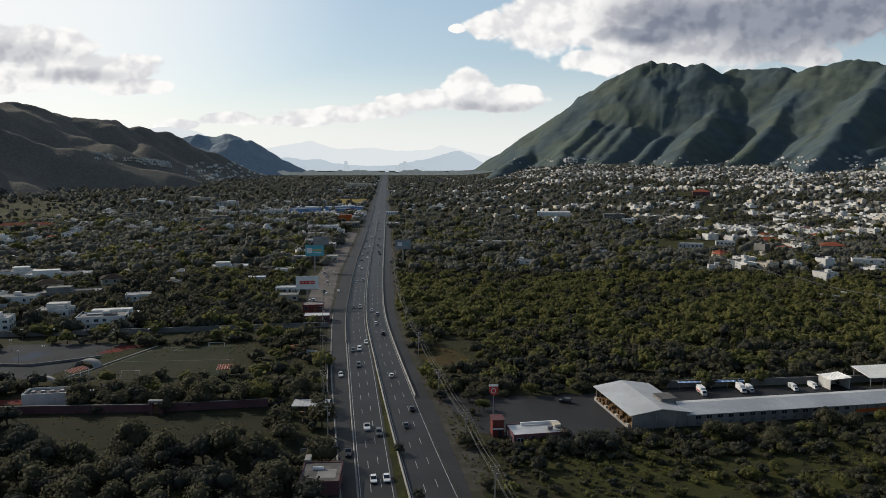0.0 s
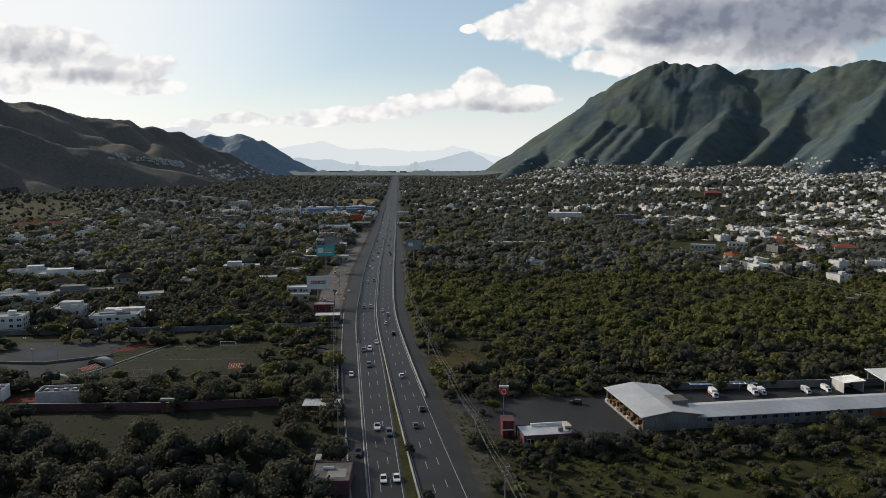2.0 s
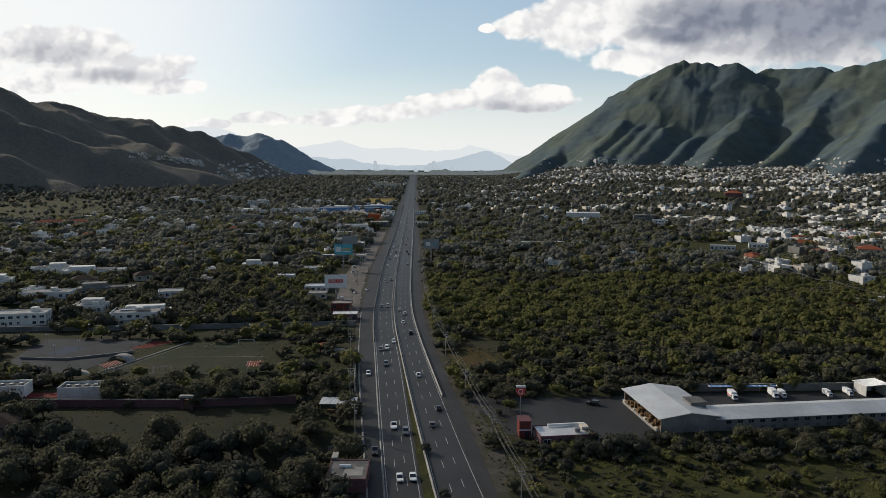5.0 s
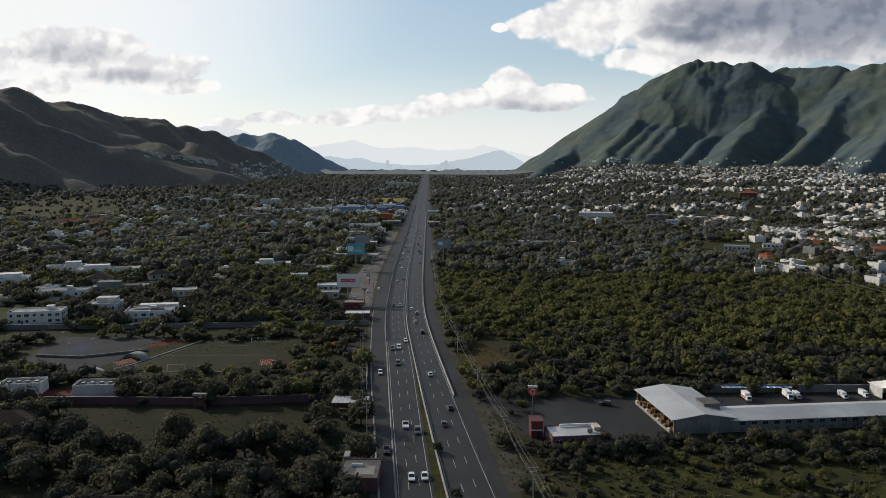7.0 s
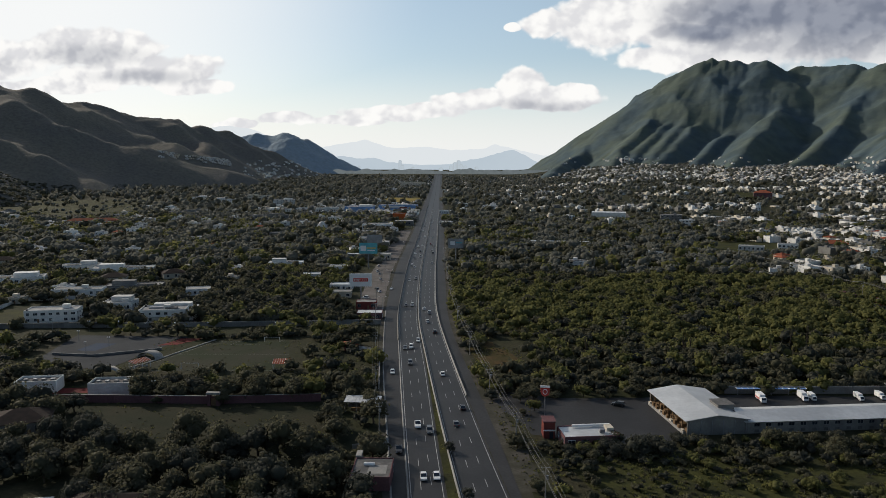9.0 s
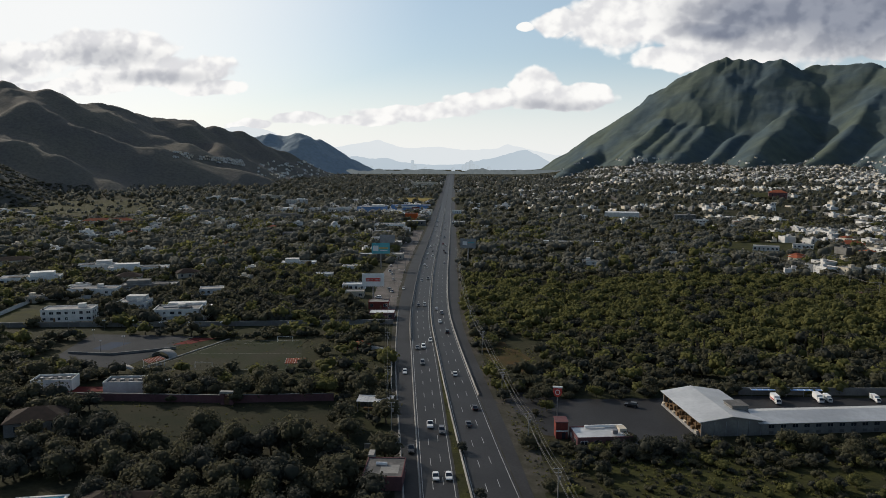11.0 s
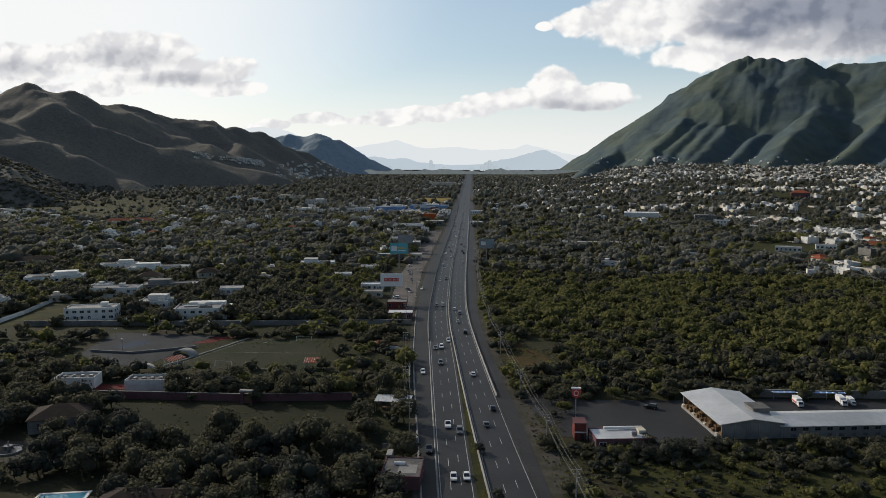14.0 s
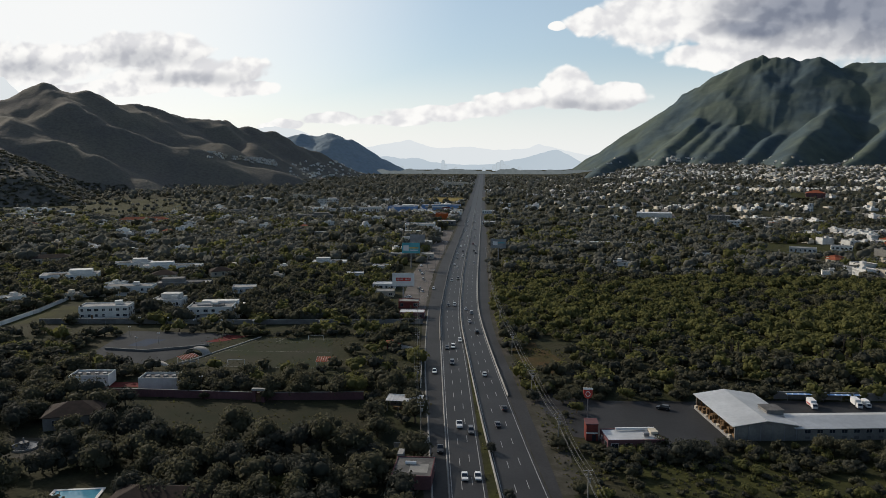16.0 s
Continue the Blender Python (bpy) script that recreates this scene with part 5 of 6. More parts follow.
suburb([(-104, 478, 15, 10, 3.8, 6, "white", "metal", "roadside shop"), (-98, 452, 12, 9, 3.6, 6, "cream", "roof", "roadside shop"), (-124, 560, 14, 11, 4.2, 6, "white", "roof", "roadside shop"), (-126, 640, 16, 10, 4.2, 5, "grey_wall", "metal", "roadside workshop"), (-140, 780, 18, 12, 4.6, 5, "white", "roof", "roadside workshop"), (-150, 850, 20, 13, 5.0, 5, "grey_wall", "metal", "roadside shed"), (-70, 1010, 18, 12, 4.6, 3, "white", "metal", "roadside shed"), (-58, 1080, 14, 10, 4.4, 3, "cream", "roof", "roadside house"), (-86, 1240, 22, 12, 5.0, 3, "white", "metal", "roadside hall")], 210)
dome_house = flat_house("domed_chapel", "white chapel with a rounded dome and flat roof", 12, 12, 7.0, 1, "white", "roof", 190, 0.4, "chapel", tower=False, sides=(0,))
dome_shape, rings = Shape(), 6
for k in range(rings):
    a0, a1 = math.pi / 2 * k / rings, math.pi / 2 * (k + 1) / rings
    dome_shape.tube((0, 0, 7.1 + 5.2 * math.sin(a0)), (0, 0, 7.1 + 5.2 * math.sin(a1)), 4.6 * math.cos(a0), max(0.05, 4.6 * math.cos(a1)), 14, False)
part("dome", dome_shape, "white", dome_house, "rounded white dome", True)
put(dome_house, -220, 900, 8)
claim(-220, 895, 9)
for x, y in ((-662, 1190), (-641, 1216)):
    solar = thing("solar_rack", "tilted rack of glossy pale panels on posts", "solar panels", group="tilted panel racks")
    rib_roof("panel", [(-5, -7, 5.0), (5, -7, 9.0), (5, 7, 9.0), (-5, 7, 5.0)], 0.15, "sign_white", solar, 6)
    for u, k in ((-4.5, 5.0), (4.5, 8.6)):
        for v in (-6, 6):
            part("post", Shape().box(u, v, 0, 0.3, 0.3, k), "steel", solar)
    put(solar, x, y, 10)
    claim(x, y - 8, 12)
wall_run("wall_terrace", [(408, 865), (411, 815), (414, 768)], 3.2, 0.3, "white", "long white garden wall below the town")
patch("roadside_field", [(-125, 1620), (-60, 1620), (-66, 1800), (-138, 1800)], 0.3, "weeds", "green field beside the far highway", "field", 3)
patch("town_park", [(490, 1510), (535, 1500), (560, 1640), (510, 1650)], 4.0, "weeds", "green park in the town", "park", 3)
for x, y, r in ((-95, 1690, 40), (-95, 1740, 40), (-95, 1640, 36), (515, 1540, 30), (530, 1600, 30), (-62, 1137, 16)):
    claim(x, y, r)

house_kinds = []
for i, (w, d, h, st, wall, roof) in enumerate([(9, 12, 6.2, 2, "white", "roof"), (11, 13, 6.4, 2, "white", "roof"), (8, 14, 3.4, 1, "white", "roof"), (12, 12, 6.6, 2, "cream", "roof"), (10, 11, 9.0, 3, "white", "roof"),
                                               (9, 15, 6.2, 2, "grey_wall", "roof"), (14, 11, 6.4, 2, "white", "roof"), (8, 10, 3.2, 1, "cream", "roof"), (13, 16, 6.8, 2, "white", "roof_dark"), (9, 11, 5.8, 2, "cream", "tile")]):
    word = {"white": "white", "cream": "cream", "grey_wall": "grey block"}[wall]
    if roof == "tile":
        ob = tile_house("house", "cream house under a red hipped tile roof", w, d, h, wall, i, group="town houses")
    else:
        ob = flat_house("house", f"{word} {'one' if st == 1 else 'two' if st == 2 else 'three'}-storey flat-roofed town house", w, d, h, st, wall, roof, 60 + i, 0.6, group="town houses", sides=(0, 3))
    house_kinds.append((ob, w, d, h))


def town_density(x, y):
    """How closely the ground is built over, 0 to 1."""
    r, az = math.hypot(x, y), math.degrees(math.atan2(x, y))
    n = float(value_noise(np.array(x), np.array(y), 110, 77)) + 0.6 * float(value_noise(np.array(x), np.array(y), 42, 78))
    if az > 3:
        edge = 640 + 250 * smooth_step(-az, -26, -17) + 300 * smooth_step(-az, -17, -6)
        if r < edge - 120 or r > 3300:
            return 0.0
        base = 0.16 * smooth_step(az, 11, 25) + 0.02 + 0.14 * smooth_step(r, 1900, 2500)
        if az > 19 and 720 < r < 1450:
            base += 0.34 * smooth_step(az, 19, 25)
        return (base + n * 1.1) * (0.35 + 0.65 * smooth_step(r, edge, edge + 120))
    if -13 < az < -4.5 and 620 < r < 1700:
        return 0.42 + n * 0.5
    if az < -9 and 400 < r < 1500:
        return (0.02 if r < 800 else 0.08) + n * 0.45 + (0.12 if -27 < az < -9 and 900 < r < 1450 else 0.0)
    if -9 < az < 3 and 1300 < r < 3600:
        return 0.14 + n * 0.4
    return 0.0


spots = []
for ring in range(200):
    r = 430 + ring * 15.5
    step = math.degrees(15.5 / r)
    az = -44.0 + rng.random() * step
    while az < 39:
        a = az + rng.uniform(-0.12, 0.12) * step
        rr = r + rng.uniform(-2.5, 2.5)
        x, y = rr * math.sin(radians(a)), rr * math.cos(radians(a))
        street = (int((x * 0.93 + y * 0.36) // 46) + int((y * 0.93 - x * 0.36) // 62)) % 7 == 0
        if rng.random() < town_density(x, y) and not open_ground(x, y) and not near_house(x, y, 8) and not (street and r < 1600):
            spots.append((rr, x, y))
        az += step * (1.0 if r < 1300 else 1.25)
spots.sort()
far_spots = []
unplaced = set(range(len(house_kinds)))
count = 0
for rr, x, y in spots:
    k = rng.randrange(len(house_kinds)) if x > 0 or rr > 900 else rng.choice((2, 7, 2, 7, 5, 2, 7, 0))
    ob, w, d, h = house_kinds[k]
    claim(x, y, max(w, d) * 0.5)
    turn = 21 + rng.choice((0, 90, 180, 0)) + rng.uniform(-4, 4) if x > 0 else rng.uniform(-20, 20)
    if count < 230:
        if k in unplaced:
            unplaced.remove(k)
            put(ob, x, y, turn)
        else:
            copy_thing(ob, pose(x, y, lz(x, y) - 0.05, 0, 0, turn))
        count += 1
    else:
        far_spots.append((x, y, k, turn))

# hillside streets: white clusters on the western slope and at the mountain's foot
def far_houses(name, spots_, label):
    """Small flat-roofed houses too far off to pick apart: walls with recessed dark openings and roofs."""
    vs, qs, ms, n = [], [], [], 0
    base = np.array([(-1, -1), (1, -1), (1, 1), (-1, 1)], float)
    r_ = random.Random(9)
    for x, y, z, w, d, h, turn, tint in spots_:
        c, s = math.cos(radians(turn)), math.sin(radians(turn))
        blocks = [(0, 0, 0, w, d, h, tint), (0, 0, h, w - 0.6, d - 0.6, 0.15, 3)]
        if r_.random() < 0.6:
            blocks.append((r_.uniform(-0.2, 0.2) * w, r_.uniform(-0.2, 0.2) * d, h, w * 0.4, d * 0.4, 2.2, tint))
        for i in range(2):
            blocks.append(((i - 0.5) * w * 0.5, -d / 2, h * 0.18, w * 0.2, 0.3, h * 0.25, 4))
            blocks.append(((i - 0.5) * w * 0.5, -d / 2, h * 0.62, w * 0.2, 0.3, h * 0.22, 4))
        for bx, by, bz, bw, bd, bh, m in blocks:
            p = np.concatenate([np.c_[base * (bw / 2, bd / 2) + (bx, by), np.full(4, bz)], np.c_[base * (bw / 2, bd / 2) + (bx, by), np.full(4, bz + bh)]])
            q = np.empty_like(p)
            q[:, 0], q[:, 1], q[:, 2] = x + c * p[:, 0] - s * p[:, 1], y + s * p[:, 0] + c * p[:, 1], z + p[:, 2]
            vs.append(q)
            f = np.array([(4, 5, 6, 7), (0, 1, 5, 4), (1, 2, 6, 5), (2, 3, 7, 6), (3, 0, 4, 7)])
            qs.append(f + n)
            ms.append(np.full(5, m))
            n += 8
    me = raw_mesh(name, np.concatenate(vs), np.concatenate(qs), False, np.concatenate(ms))
    for m in ("white", "cream", "grey_wall", "roof", "glass"):
        me.materials.append(M[m])
    return tagged(new(name, me), label, "houses", "", "stuff")


KIND = [(w, d, h) for _, w, d, h in house_kinds]
town = [(x, y, lz(x, y) - 0.1, KIND[k][0], KIND[k][1], KIND[k][2] * 0.78, turn, rng.choice((0, 0, 0, 1, 1, 2, 2))) for x, y, k, turn in far_spots]
far_houses("distant_town", town, "white and cream flat-roofed houses of the distant town")


def slope_houses(name, surface, az0, az1, r0, r1, count_, label, keep, low, high, size=(7, 13), sloping=False):
    """Houses standing on a hillside, found by dropping onto its mesh."""
    from_above = bpy.data.objects[surface]
    r_ = random.Random(count_)
    got = []
    for _ in range(count_ * 6):
        a, r = r_.uniform(az0, az1), r_.uniform(r0, r1)
        x, y = r * math.sin(radians(a)), r * math.cos(radians(a))
        if not keep(a, r, r_):
            continue
        hit, p, nrm, _i = from_above.ray_cast(Vector((x, y, 2000)), Vector((0, 0, -1)))
        z = max(p.z if hit else -99, lz(x, y))
        if sloping and abs((z - EYE_HEIGHT) / r - (0.011 - 0.0023 * (a + 25.6))) > 0.0035:
            continue
        if not low < (z - EYE_HEIGHT) / r < high:
            continue
        got.append((x, y, z - 1.2, r_.uniform(*size), r_.uniform(7, 11), r_.uniform(4, 7), r_.uniform(-30, 40), r_.choice((0, 0, 0, 0, 1))))
        if len(got) >= count_:
            break
    if got:
        far_houses(name, got, label)


bpy.context.view_layer.update()
slope_houses("west_hillside_town", "hills_west", -25.8, -20.6, 2100, 3000, 120, "white houses stepped up the western hillside", lambda a, r, q: True, -0.006, 0.014, (13, 24), True)
slope_houses("mountain_foot_town", "mountain_east", 4, 34, 2350, 3700, 850, "white houses spread along the foot of the mountain", lambda a, r, q: q.random() < (1.1 - (r - 2500) / 1100) * (0.4 + 0.8 * (math.sin(a * 1.3) > -0.2)), -0.02, 0.009)
slope_houses("north_hill_town", "hills_west", -19.5, -12.5, 2500, 3500, 130, "pale houses along the foot of the far hill", lambda a, r, q: True, -0.02, 0.004)


# ---- trees
NEAR = [tree_kind(100 + i, 8, 62, 0.078, 4, 0.70 + 0.1 * (i % 4), 0.42 + 0.1 * (i % 3), 0.68, 0.42) for i in range(7)]
MID = [tree_kind(200 + i, 4, 11, 0.15, 0, 0.55 + 0.10 * (i % 4), 0.2, 0.56, 0.4) for i in range(8)]
FAR = [tree_kind(300 + i, 2, 9, 0.20, 0, 0.6 + 0.1 * (i % 3), 0.15, 0.7, 0.45) for i in range(6)]
DOT = [tree_kind(400 + i, 1, 6, 0.30, 0, 0.55 + 0.12 * (i % 3), 0.1) for i in range(5)]


def tree_thing(i, leafy, label):
    cv, cq, tv, tq = NEAR[i]
    t = thing("tree", label, "tree", group="near trees")
    part("trunk", raw_mesh("trunk", tv, tq), "bark", t)
    part("crown", raw_mesh("crown", cv, cq, True), leafy, t)
    return t


near_kinds = [tree_thing(i, ("leaf", "leaf_dark", "leaf_bright", "leaf", "leaf_dark", "leaf", "leaf_bright")[i], ("broad dark-green tree with several limbs", "dense dark-green broadleaf tree with low crown", "bright green mesquite tree with feathery crown", "green tree with an open uneven crown", "dense dark evergreen tree with round crown", "spreading green tree on dry ground", "yellow-green mesquite tree with feathery crown")[i]) for i in range(7)]

tree_rng = random.Random(12)
near_places, mid_places, far_places, dot_places = [], [], [], []


def growth(x, y):
    """Chance of a tree, its crown radius and how bright its leaves are at a place."""
    r, az = math.hypot(x, y), math.degrees(math.atan2(x, y))
    n = float(value_noise(np.array(x), np.array(y), 45, 90))
    if x > line_x("service_right", y) and y < 620 and az < 36:
        if y < 200 and x > 12:
            return 0.62 + n, 1.9, 0.4
        if y < 224 and x > 12:
            return 0.95, 2.3, 0.1
        if y < 290 and x > 8:
            return 0.95, 2.7, 0.15
        bright = 0.85 if 330 < y < 540 else 0.35
        return 0.98, 3.2 + 1.0 * n, bright + n * 0.7
    if x < line_x("service_left", y) and y < 262:
        return 0.95 + n * 0.5, 3.9, 0.02
    if x < line_x("service_left", y) and y < 345:
        return 0.8 + n, 3.0, 0.35
    if az < -27 and 1200 < r < 1750:
        return 0.5 + n, 2.4, 0.4
    if x < 0:
        return 0.95 + n, 3.8, 0.18 + n * 0.5
    return 0.95 + n, 3.5 if r < 1100 or az < 5 else 3.0, 0.15 + n * 0.4


def plant(y0, y1, cell, out_list, grow, kinds_n, keep=1.0):
    a0, a1 = math.tan(radians(-42.5)), math.tan(radians(35))
    y = y0
    while y < y1:
        x = a0 * y
        while x < a1 * y + 10:
            px, py = x + tree_rng.uniform(-0.5, 0.5) * cell, y + tree_rng.uniform(-0.5, 0.5) * cell
            x += cell
            chance, rad_, bright = growth(px, py)
            if tree_rng.random() > chance * keep or open_ground(px, py):
                continue
            s = rad_ * grow * tree_rng.uniform(0.65, 1.35)
            if near_house(px, py, s * 0.5):
                continue
            which = 1 if tree_rng.random() < bright else (2 if tree_rng.random() < 0.3 else 0)
            out_list.append((px, py, s, tree_rng.uniform(0.8, 1.2), tree_rng.uniform(0, 6.28), tree_rng.randrange(kinds_n), which))
        y += cell


plant(148, 264, 7.6, near_places, 1.2, 7)
plant(264, 560, 6.4, mid_places, 1.4, 8)
plant(560, 1150, 11.6, far_places, 1.8, 6)
plant(1150, 3500, 25.0, dot_places, 2.5, 5)
for _ in range(900):
    px, py = tree_rng.uniform(16, 178), tree_rng.uniform(148, 226)
    band = py - 0.10 * px
    if band > 214 or open_ground(px, py) or tree_rng.random() > (0.95 if band > 196 else 0.9 if py < 172 else 0.30):
        continue
    mid_places.append((px, py, tree_rng.uniform(1.3, 2.7), tree_rng.uniform(0.8, 1.2), tree_rng.uniform(0, 6.28), tree_rng.randrange(8), tree_rng.choice((0, 0, 1, 2))))
used = 0
spare = []
for p in near_places:
    x, y, s, k, turn, kind, which = p
    if used < 290 and tree_rng.random() < 0.9:
        m = Matrix.LocRotScale((x, y, lz(x, y)), Euler((0, 0, turn)), (s, s, s * k))
        pick = [i for i in range(7) if ("leaf", "leaf_bright", "leaf_dark")[which] == ("leaf", "leaf_dark", "leaf_bright", "leaf", "leaf_dark", "leaf", "leaf_bright")[i]]
        c = copy_thing(near_kinds[tree_rng.choice(pick)], m)
        used += 1
    else:
        spare.append((x, y, s, k, turn, kind % 8, which))
leaves3 = ["leaf", "leaf_bright", "leaf_dark", "bark"]
final_places = [spare.pop() for _ in near_kinds]
scatter("woodland", MID, mid_places + spare, leaves3, "dense scrub woodland of mesquite and broadleaf trees", "woodland")
# farther woods use the leaf with haze mixed into its colour
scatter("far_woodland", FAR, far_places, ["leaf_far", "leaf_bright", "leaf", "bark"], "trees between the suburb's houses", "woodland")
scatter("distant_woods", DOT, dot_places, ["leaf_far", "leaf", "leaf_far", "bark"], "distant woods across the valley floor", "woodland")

# ---------------------------------------------------------------- vehicles


def wheel(parent, x, y, r):
    t = part("wheel", Shape().tube((x - 0.11, y, r), (x + 0.11, y, r), r, r, 10), "tyre", parent)
    s = 0.115 if x > 0 else -0.115
    part("rim", Shape().tube((x + s, y, r), (x + s * 1.08, y, r), r * 0.62, r * 0.62, 8), "rim", t)


def car(kind, paint, label):
    """A car that faces +y: body with sloped nose and tail, glazed cabin, roof, wheels, lamps."""
    t = thing("car", label, "car", group="cars on the highway")
    L, w, h = {"sedan": (4.5, 1.76, 1.45), "suv": (4.6, 1.86, 1.72), "pickup": (5.3, 1.9, 1.78), "hatch": (3.9, 1.7, 1.5)}[kind]
    f, b, belt = L / 2, -L / 2, h * 0.6
    side = [(b, 0.32), (b + 0.1, 0.25), (f - 0.15, 0.25), (f, 0.4), (f - 0.05, belt * 0.78), (f - 0.35, belt * 0.88), (f * 0.45, belt), (b + 0.25, belt), (b, belt * 0.85)]
    part("body", Shape().profile(side, -w / 2, w / 2), paint, t)
    c0, c1, r0, r1 = {"sedan": (b + 0.45, f * 0.5, b + 1.15, f * 0.05), "suv": (b + 0.12, f * 0.5, b + 0.4, f * 0.12), "pickup": (-0.55, f * 0.42, -0.4, f * 0.06), "hatch": (b + 0.1, f * 0.52, b + 0.5, f * 0.1)}[kind]
    hw, tw = w / 2 - 0.06, w / 2 - 0.2
    s = Shape()
    s.add([(-hw, c0, belt), (hw, c0, belt), (hw, c1, belt), (-hw, c1, belt), (-tw, r0, h - 0.05), (tw, r0, h - 0.05), (tw, r1, h - 0.05), (-tw, r1, h - 0.05)], [(4, 5, 6, 7), (0, 1, 5, 4), (1, 2, 6, 5), (2, 3, 7, 6), (3, 0, 4, 7)])
    part("windows", s, "glass", t)
    part("roof", Shape().box(0, (r0 + r1) / 2, h - 0.048, 2 * tw + 0.06, r1 - r0 + 0.06, 0.06, 0, 0.94), paint, t)
    if kind == "pickup":
        part("cargo_bed", Shape().box(0, (b + c0) / 2 + 0.02, belt + 0.004, w - 0.3, c0 - b - 0.35, 0.04), "tyre", t)
    for x in (-1, 1):
        for y in (f - 0.85, b + 0.8):
            wheel(t, x * (w / 2 - 0.1), y, 0.33)
        part("headlight", Shape().box(x * (w / 2 - 0.3), f - 0.05, belt * 0.62, 0.4, 0.1, 0.16), "lamp", t)
        part("tail_light", Shape().box(x * (w / 2 - 0.2), b - 0.01, belt * 0.65, 0.28, 0.06, 0.2), "tail", t)
    return t


CARS = {}
SHADE_WORD = {"car_white": "white", "car_silver": "silver", "car_black": "black", "car_grey": "dark grey", "car_red": "red", "car_blue": "dark blue"}
KIND_WORD = {"sedan": "saloon car", "suv": "sport utility car", "pickup": "pickup truck", "hatch": "hatchback"}


def park(kind, paint, x, y, turn, lift=0.125):
    m = pose(x, y, lz(x, y) + lift, 0, 0, turn)
    if (kind, paint) in CARS:
        return copy_thing(CARS[kind, paint], m)
    ob = CARS[kind, paint] = car(kind, paint, f"{SHADE_WORD[paint]} {KIND_WORD[kind]} on grey asphalt")
    ob.matrix_world = m
    return ob


def heading(y):
    return math.degrees(math.atan2(-(soft_x("median_left", y + 8) - soft_x("median_left", y - 8)), 16))


SOUTH = [(-41.4, 285, "sedan", "car_white"), (-35.8, 299, "suv", "car_grey"), (-41.2, 324, "sedan", "car_grey"), (-38.6, 326, "suv", "car_white"), (-36.8, 339, "sedan", "car_white"), (-24.6, 226, "pickup", "car_white"), (-20.3, 221, "suv", "car_grey"),
         (-18.8, 187, "sedan", "car_white"), (-15.3, 187.6, "sedan", "car_white"), (-49.6, 425, "suv", "car_silver"), (-53.2, 424, "sedan", "car_black"), (-62.4, 517, "sedan", "car_silver"), (-58.6, 525, "suv", "car_grey"), (-70.6, 481, "sedan", "car_white"),
         (-66.5, 585, "sedan", "car_white"), (-69.8, 598, "hatch", "car_silver"), (-72.5, 640, "sedan", "car_grey"), (-69.0, 655, "suv", "car_white"), (-75.8, 676, "sedan", "car_white"), (-73.0, 694, "sedan", "car_black"), (-79.0, 730, "suv", "car_silver"),
         (-76.2, 745, "sedan", "car_white"), (-85.0, 802, "sedan", "car_grey"), (-82.4, 836, "suv", "car_white"), (-92.0, 905, "sedan", "car_white"), (-97.5, 980, "sedan", "car_silver"), (-103.0, 1050, "suv", "car_white"), (-28.0, 205, "pickup", "car_black")]
NORTH = [(-20.8, 284, "sedan", "car_white"), (-10.8, 244, "sedan", "car_black"), (-12.2, 228, "sedan", "car_grey"), (-30.2, 357, "suv", "car_black"), (-36.2, 381, "sedan", "car_white"), (-37.4, 404, "suv", "car_silver"), (-41.6, 415, "sedan", "car_white"),
         (-54.5, 612, "sedan", "car_white"), (-59.5, 681, "suv", "car_grey"), (-62.5, 700, "sedan", "car_black"), (-64.5, 740, "sedan", "car_white"), (-69.0, 760, "sedan", "car_red"), (-73.5, 830, "suv", "car_white"), (-82.0, 930, "sedan", "car_silver"), (-92, 1040, "sedan", "car_white"), (-35.2, 560, "hatch", "car_blue")]
for x, y, kind, paint in SOUTH:
    park(kind, paint, x, y, heading(y) + 180)
for x, y, kind, paint in NORTH:
    park(kind, paint, x, y, heading(y))
for x, y, turn, kind, paint in ((-77, 470, 30, "sedan", "car_white"), (-80, 478, 30, "suv", "car_grey"), (-89, 545, 20, "sedan", "car_silver"), (-84, 520, 10, "hatch", "car_white"), (-96.5, 189.5, 84, "sedan", "car_silver"), (44, 252, 70, "suv", "car_black"), (-161, 190, 40, "sedan", "car_white"), (-97, 590, 15, "sedan", "car_white"), (-93, 560, 15, "pickup", "car_white"), (-82, 447, 75, "suv", "car_white"), (-76, 428, 20, "sedan", "car_silver"), (-91, 508, 80, "sedan", "car_red"), (-101, 640, 15, "suv", "car_white"), (-104, 690, 15, "sedan", "car_grey"), (-110, 770, 12, "sedan", "car_white")):
    park(kind, paint, x, y, turn, 0.07)


def box_truck(label, band):
    """A delivery truck: cab, cargo box with a colour band, chassis and six wheels. It faces +y."""
    t = thing("box_truck", label, "truck", group="delivery trucks")
    part("cargo_box", Shape().box(0, -1.2, 0.9, 2.4, 5.2, 2.5), "sign_white", t)
    part("side_band", Shape().box(0, -1.2, 1.2, 2.44, 4.6, 0.6), band, t)
    part("cab", Shape().profile([(1.5, 0.5), (3.6, 0.5), (3.65, 1.5), (3.1, 2.5), (1.5, 2.5)], -1.05, 1.05), "sign_white", t)
    part("windscreen", Shape().add([(-0.9, 3.64, 1.55), (0.9, 3.64, 1.55), (0.85, 3.16, 2.4), (-0.85, 3.16, 2.4)], [(0, 1, 2, 3)]).add([(-0.9, 3.69, 1.55), (0.9, 3.69, 1.55), (0.85, 3.21, 2.4), (-0.85, 3.21, 2.4)], [(0, 1, 2, 3)]), "glass", t)
    part("chassis", Shape().box(0, 0, 0.45, 1.0, 7.0, 0.4), "tyre", t)
    for x in (-1, 1):
        for y in (2.6, -2.2, -3.1):
            wheel(t, x * 1.0, y, 0.45)
    return t


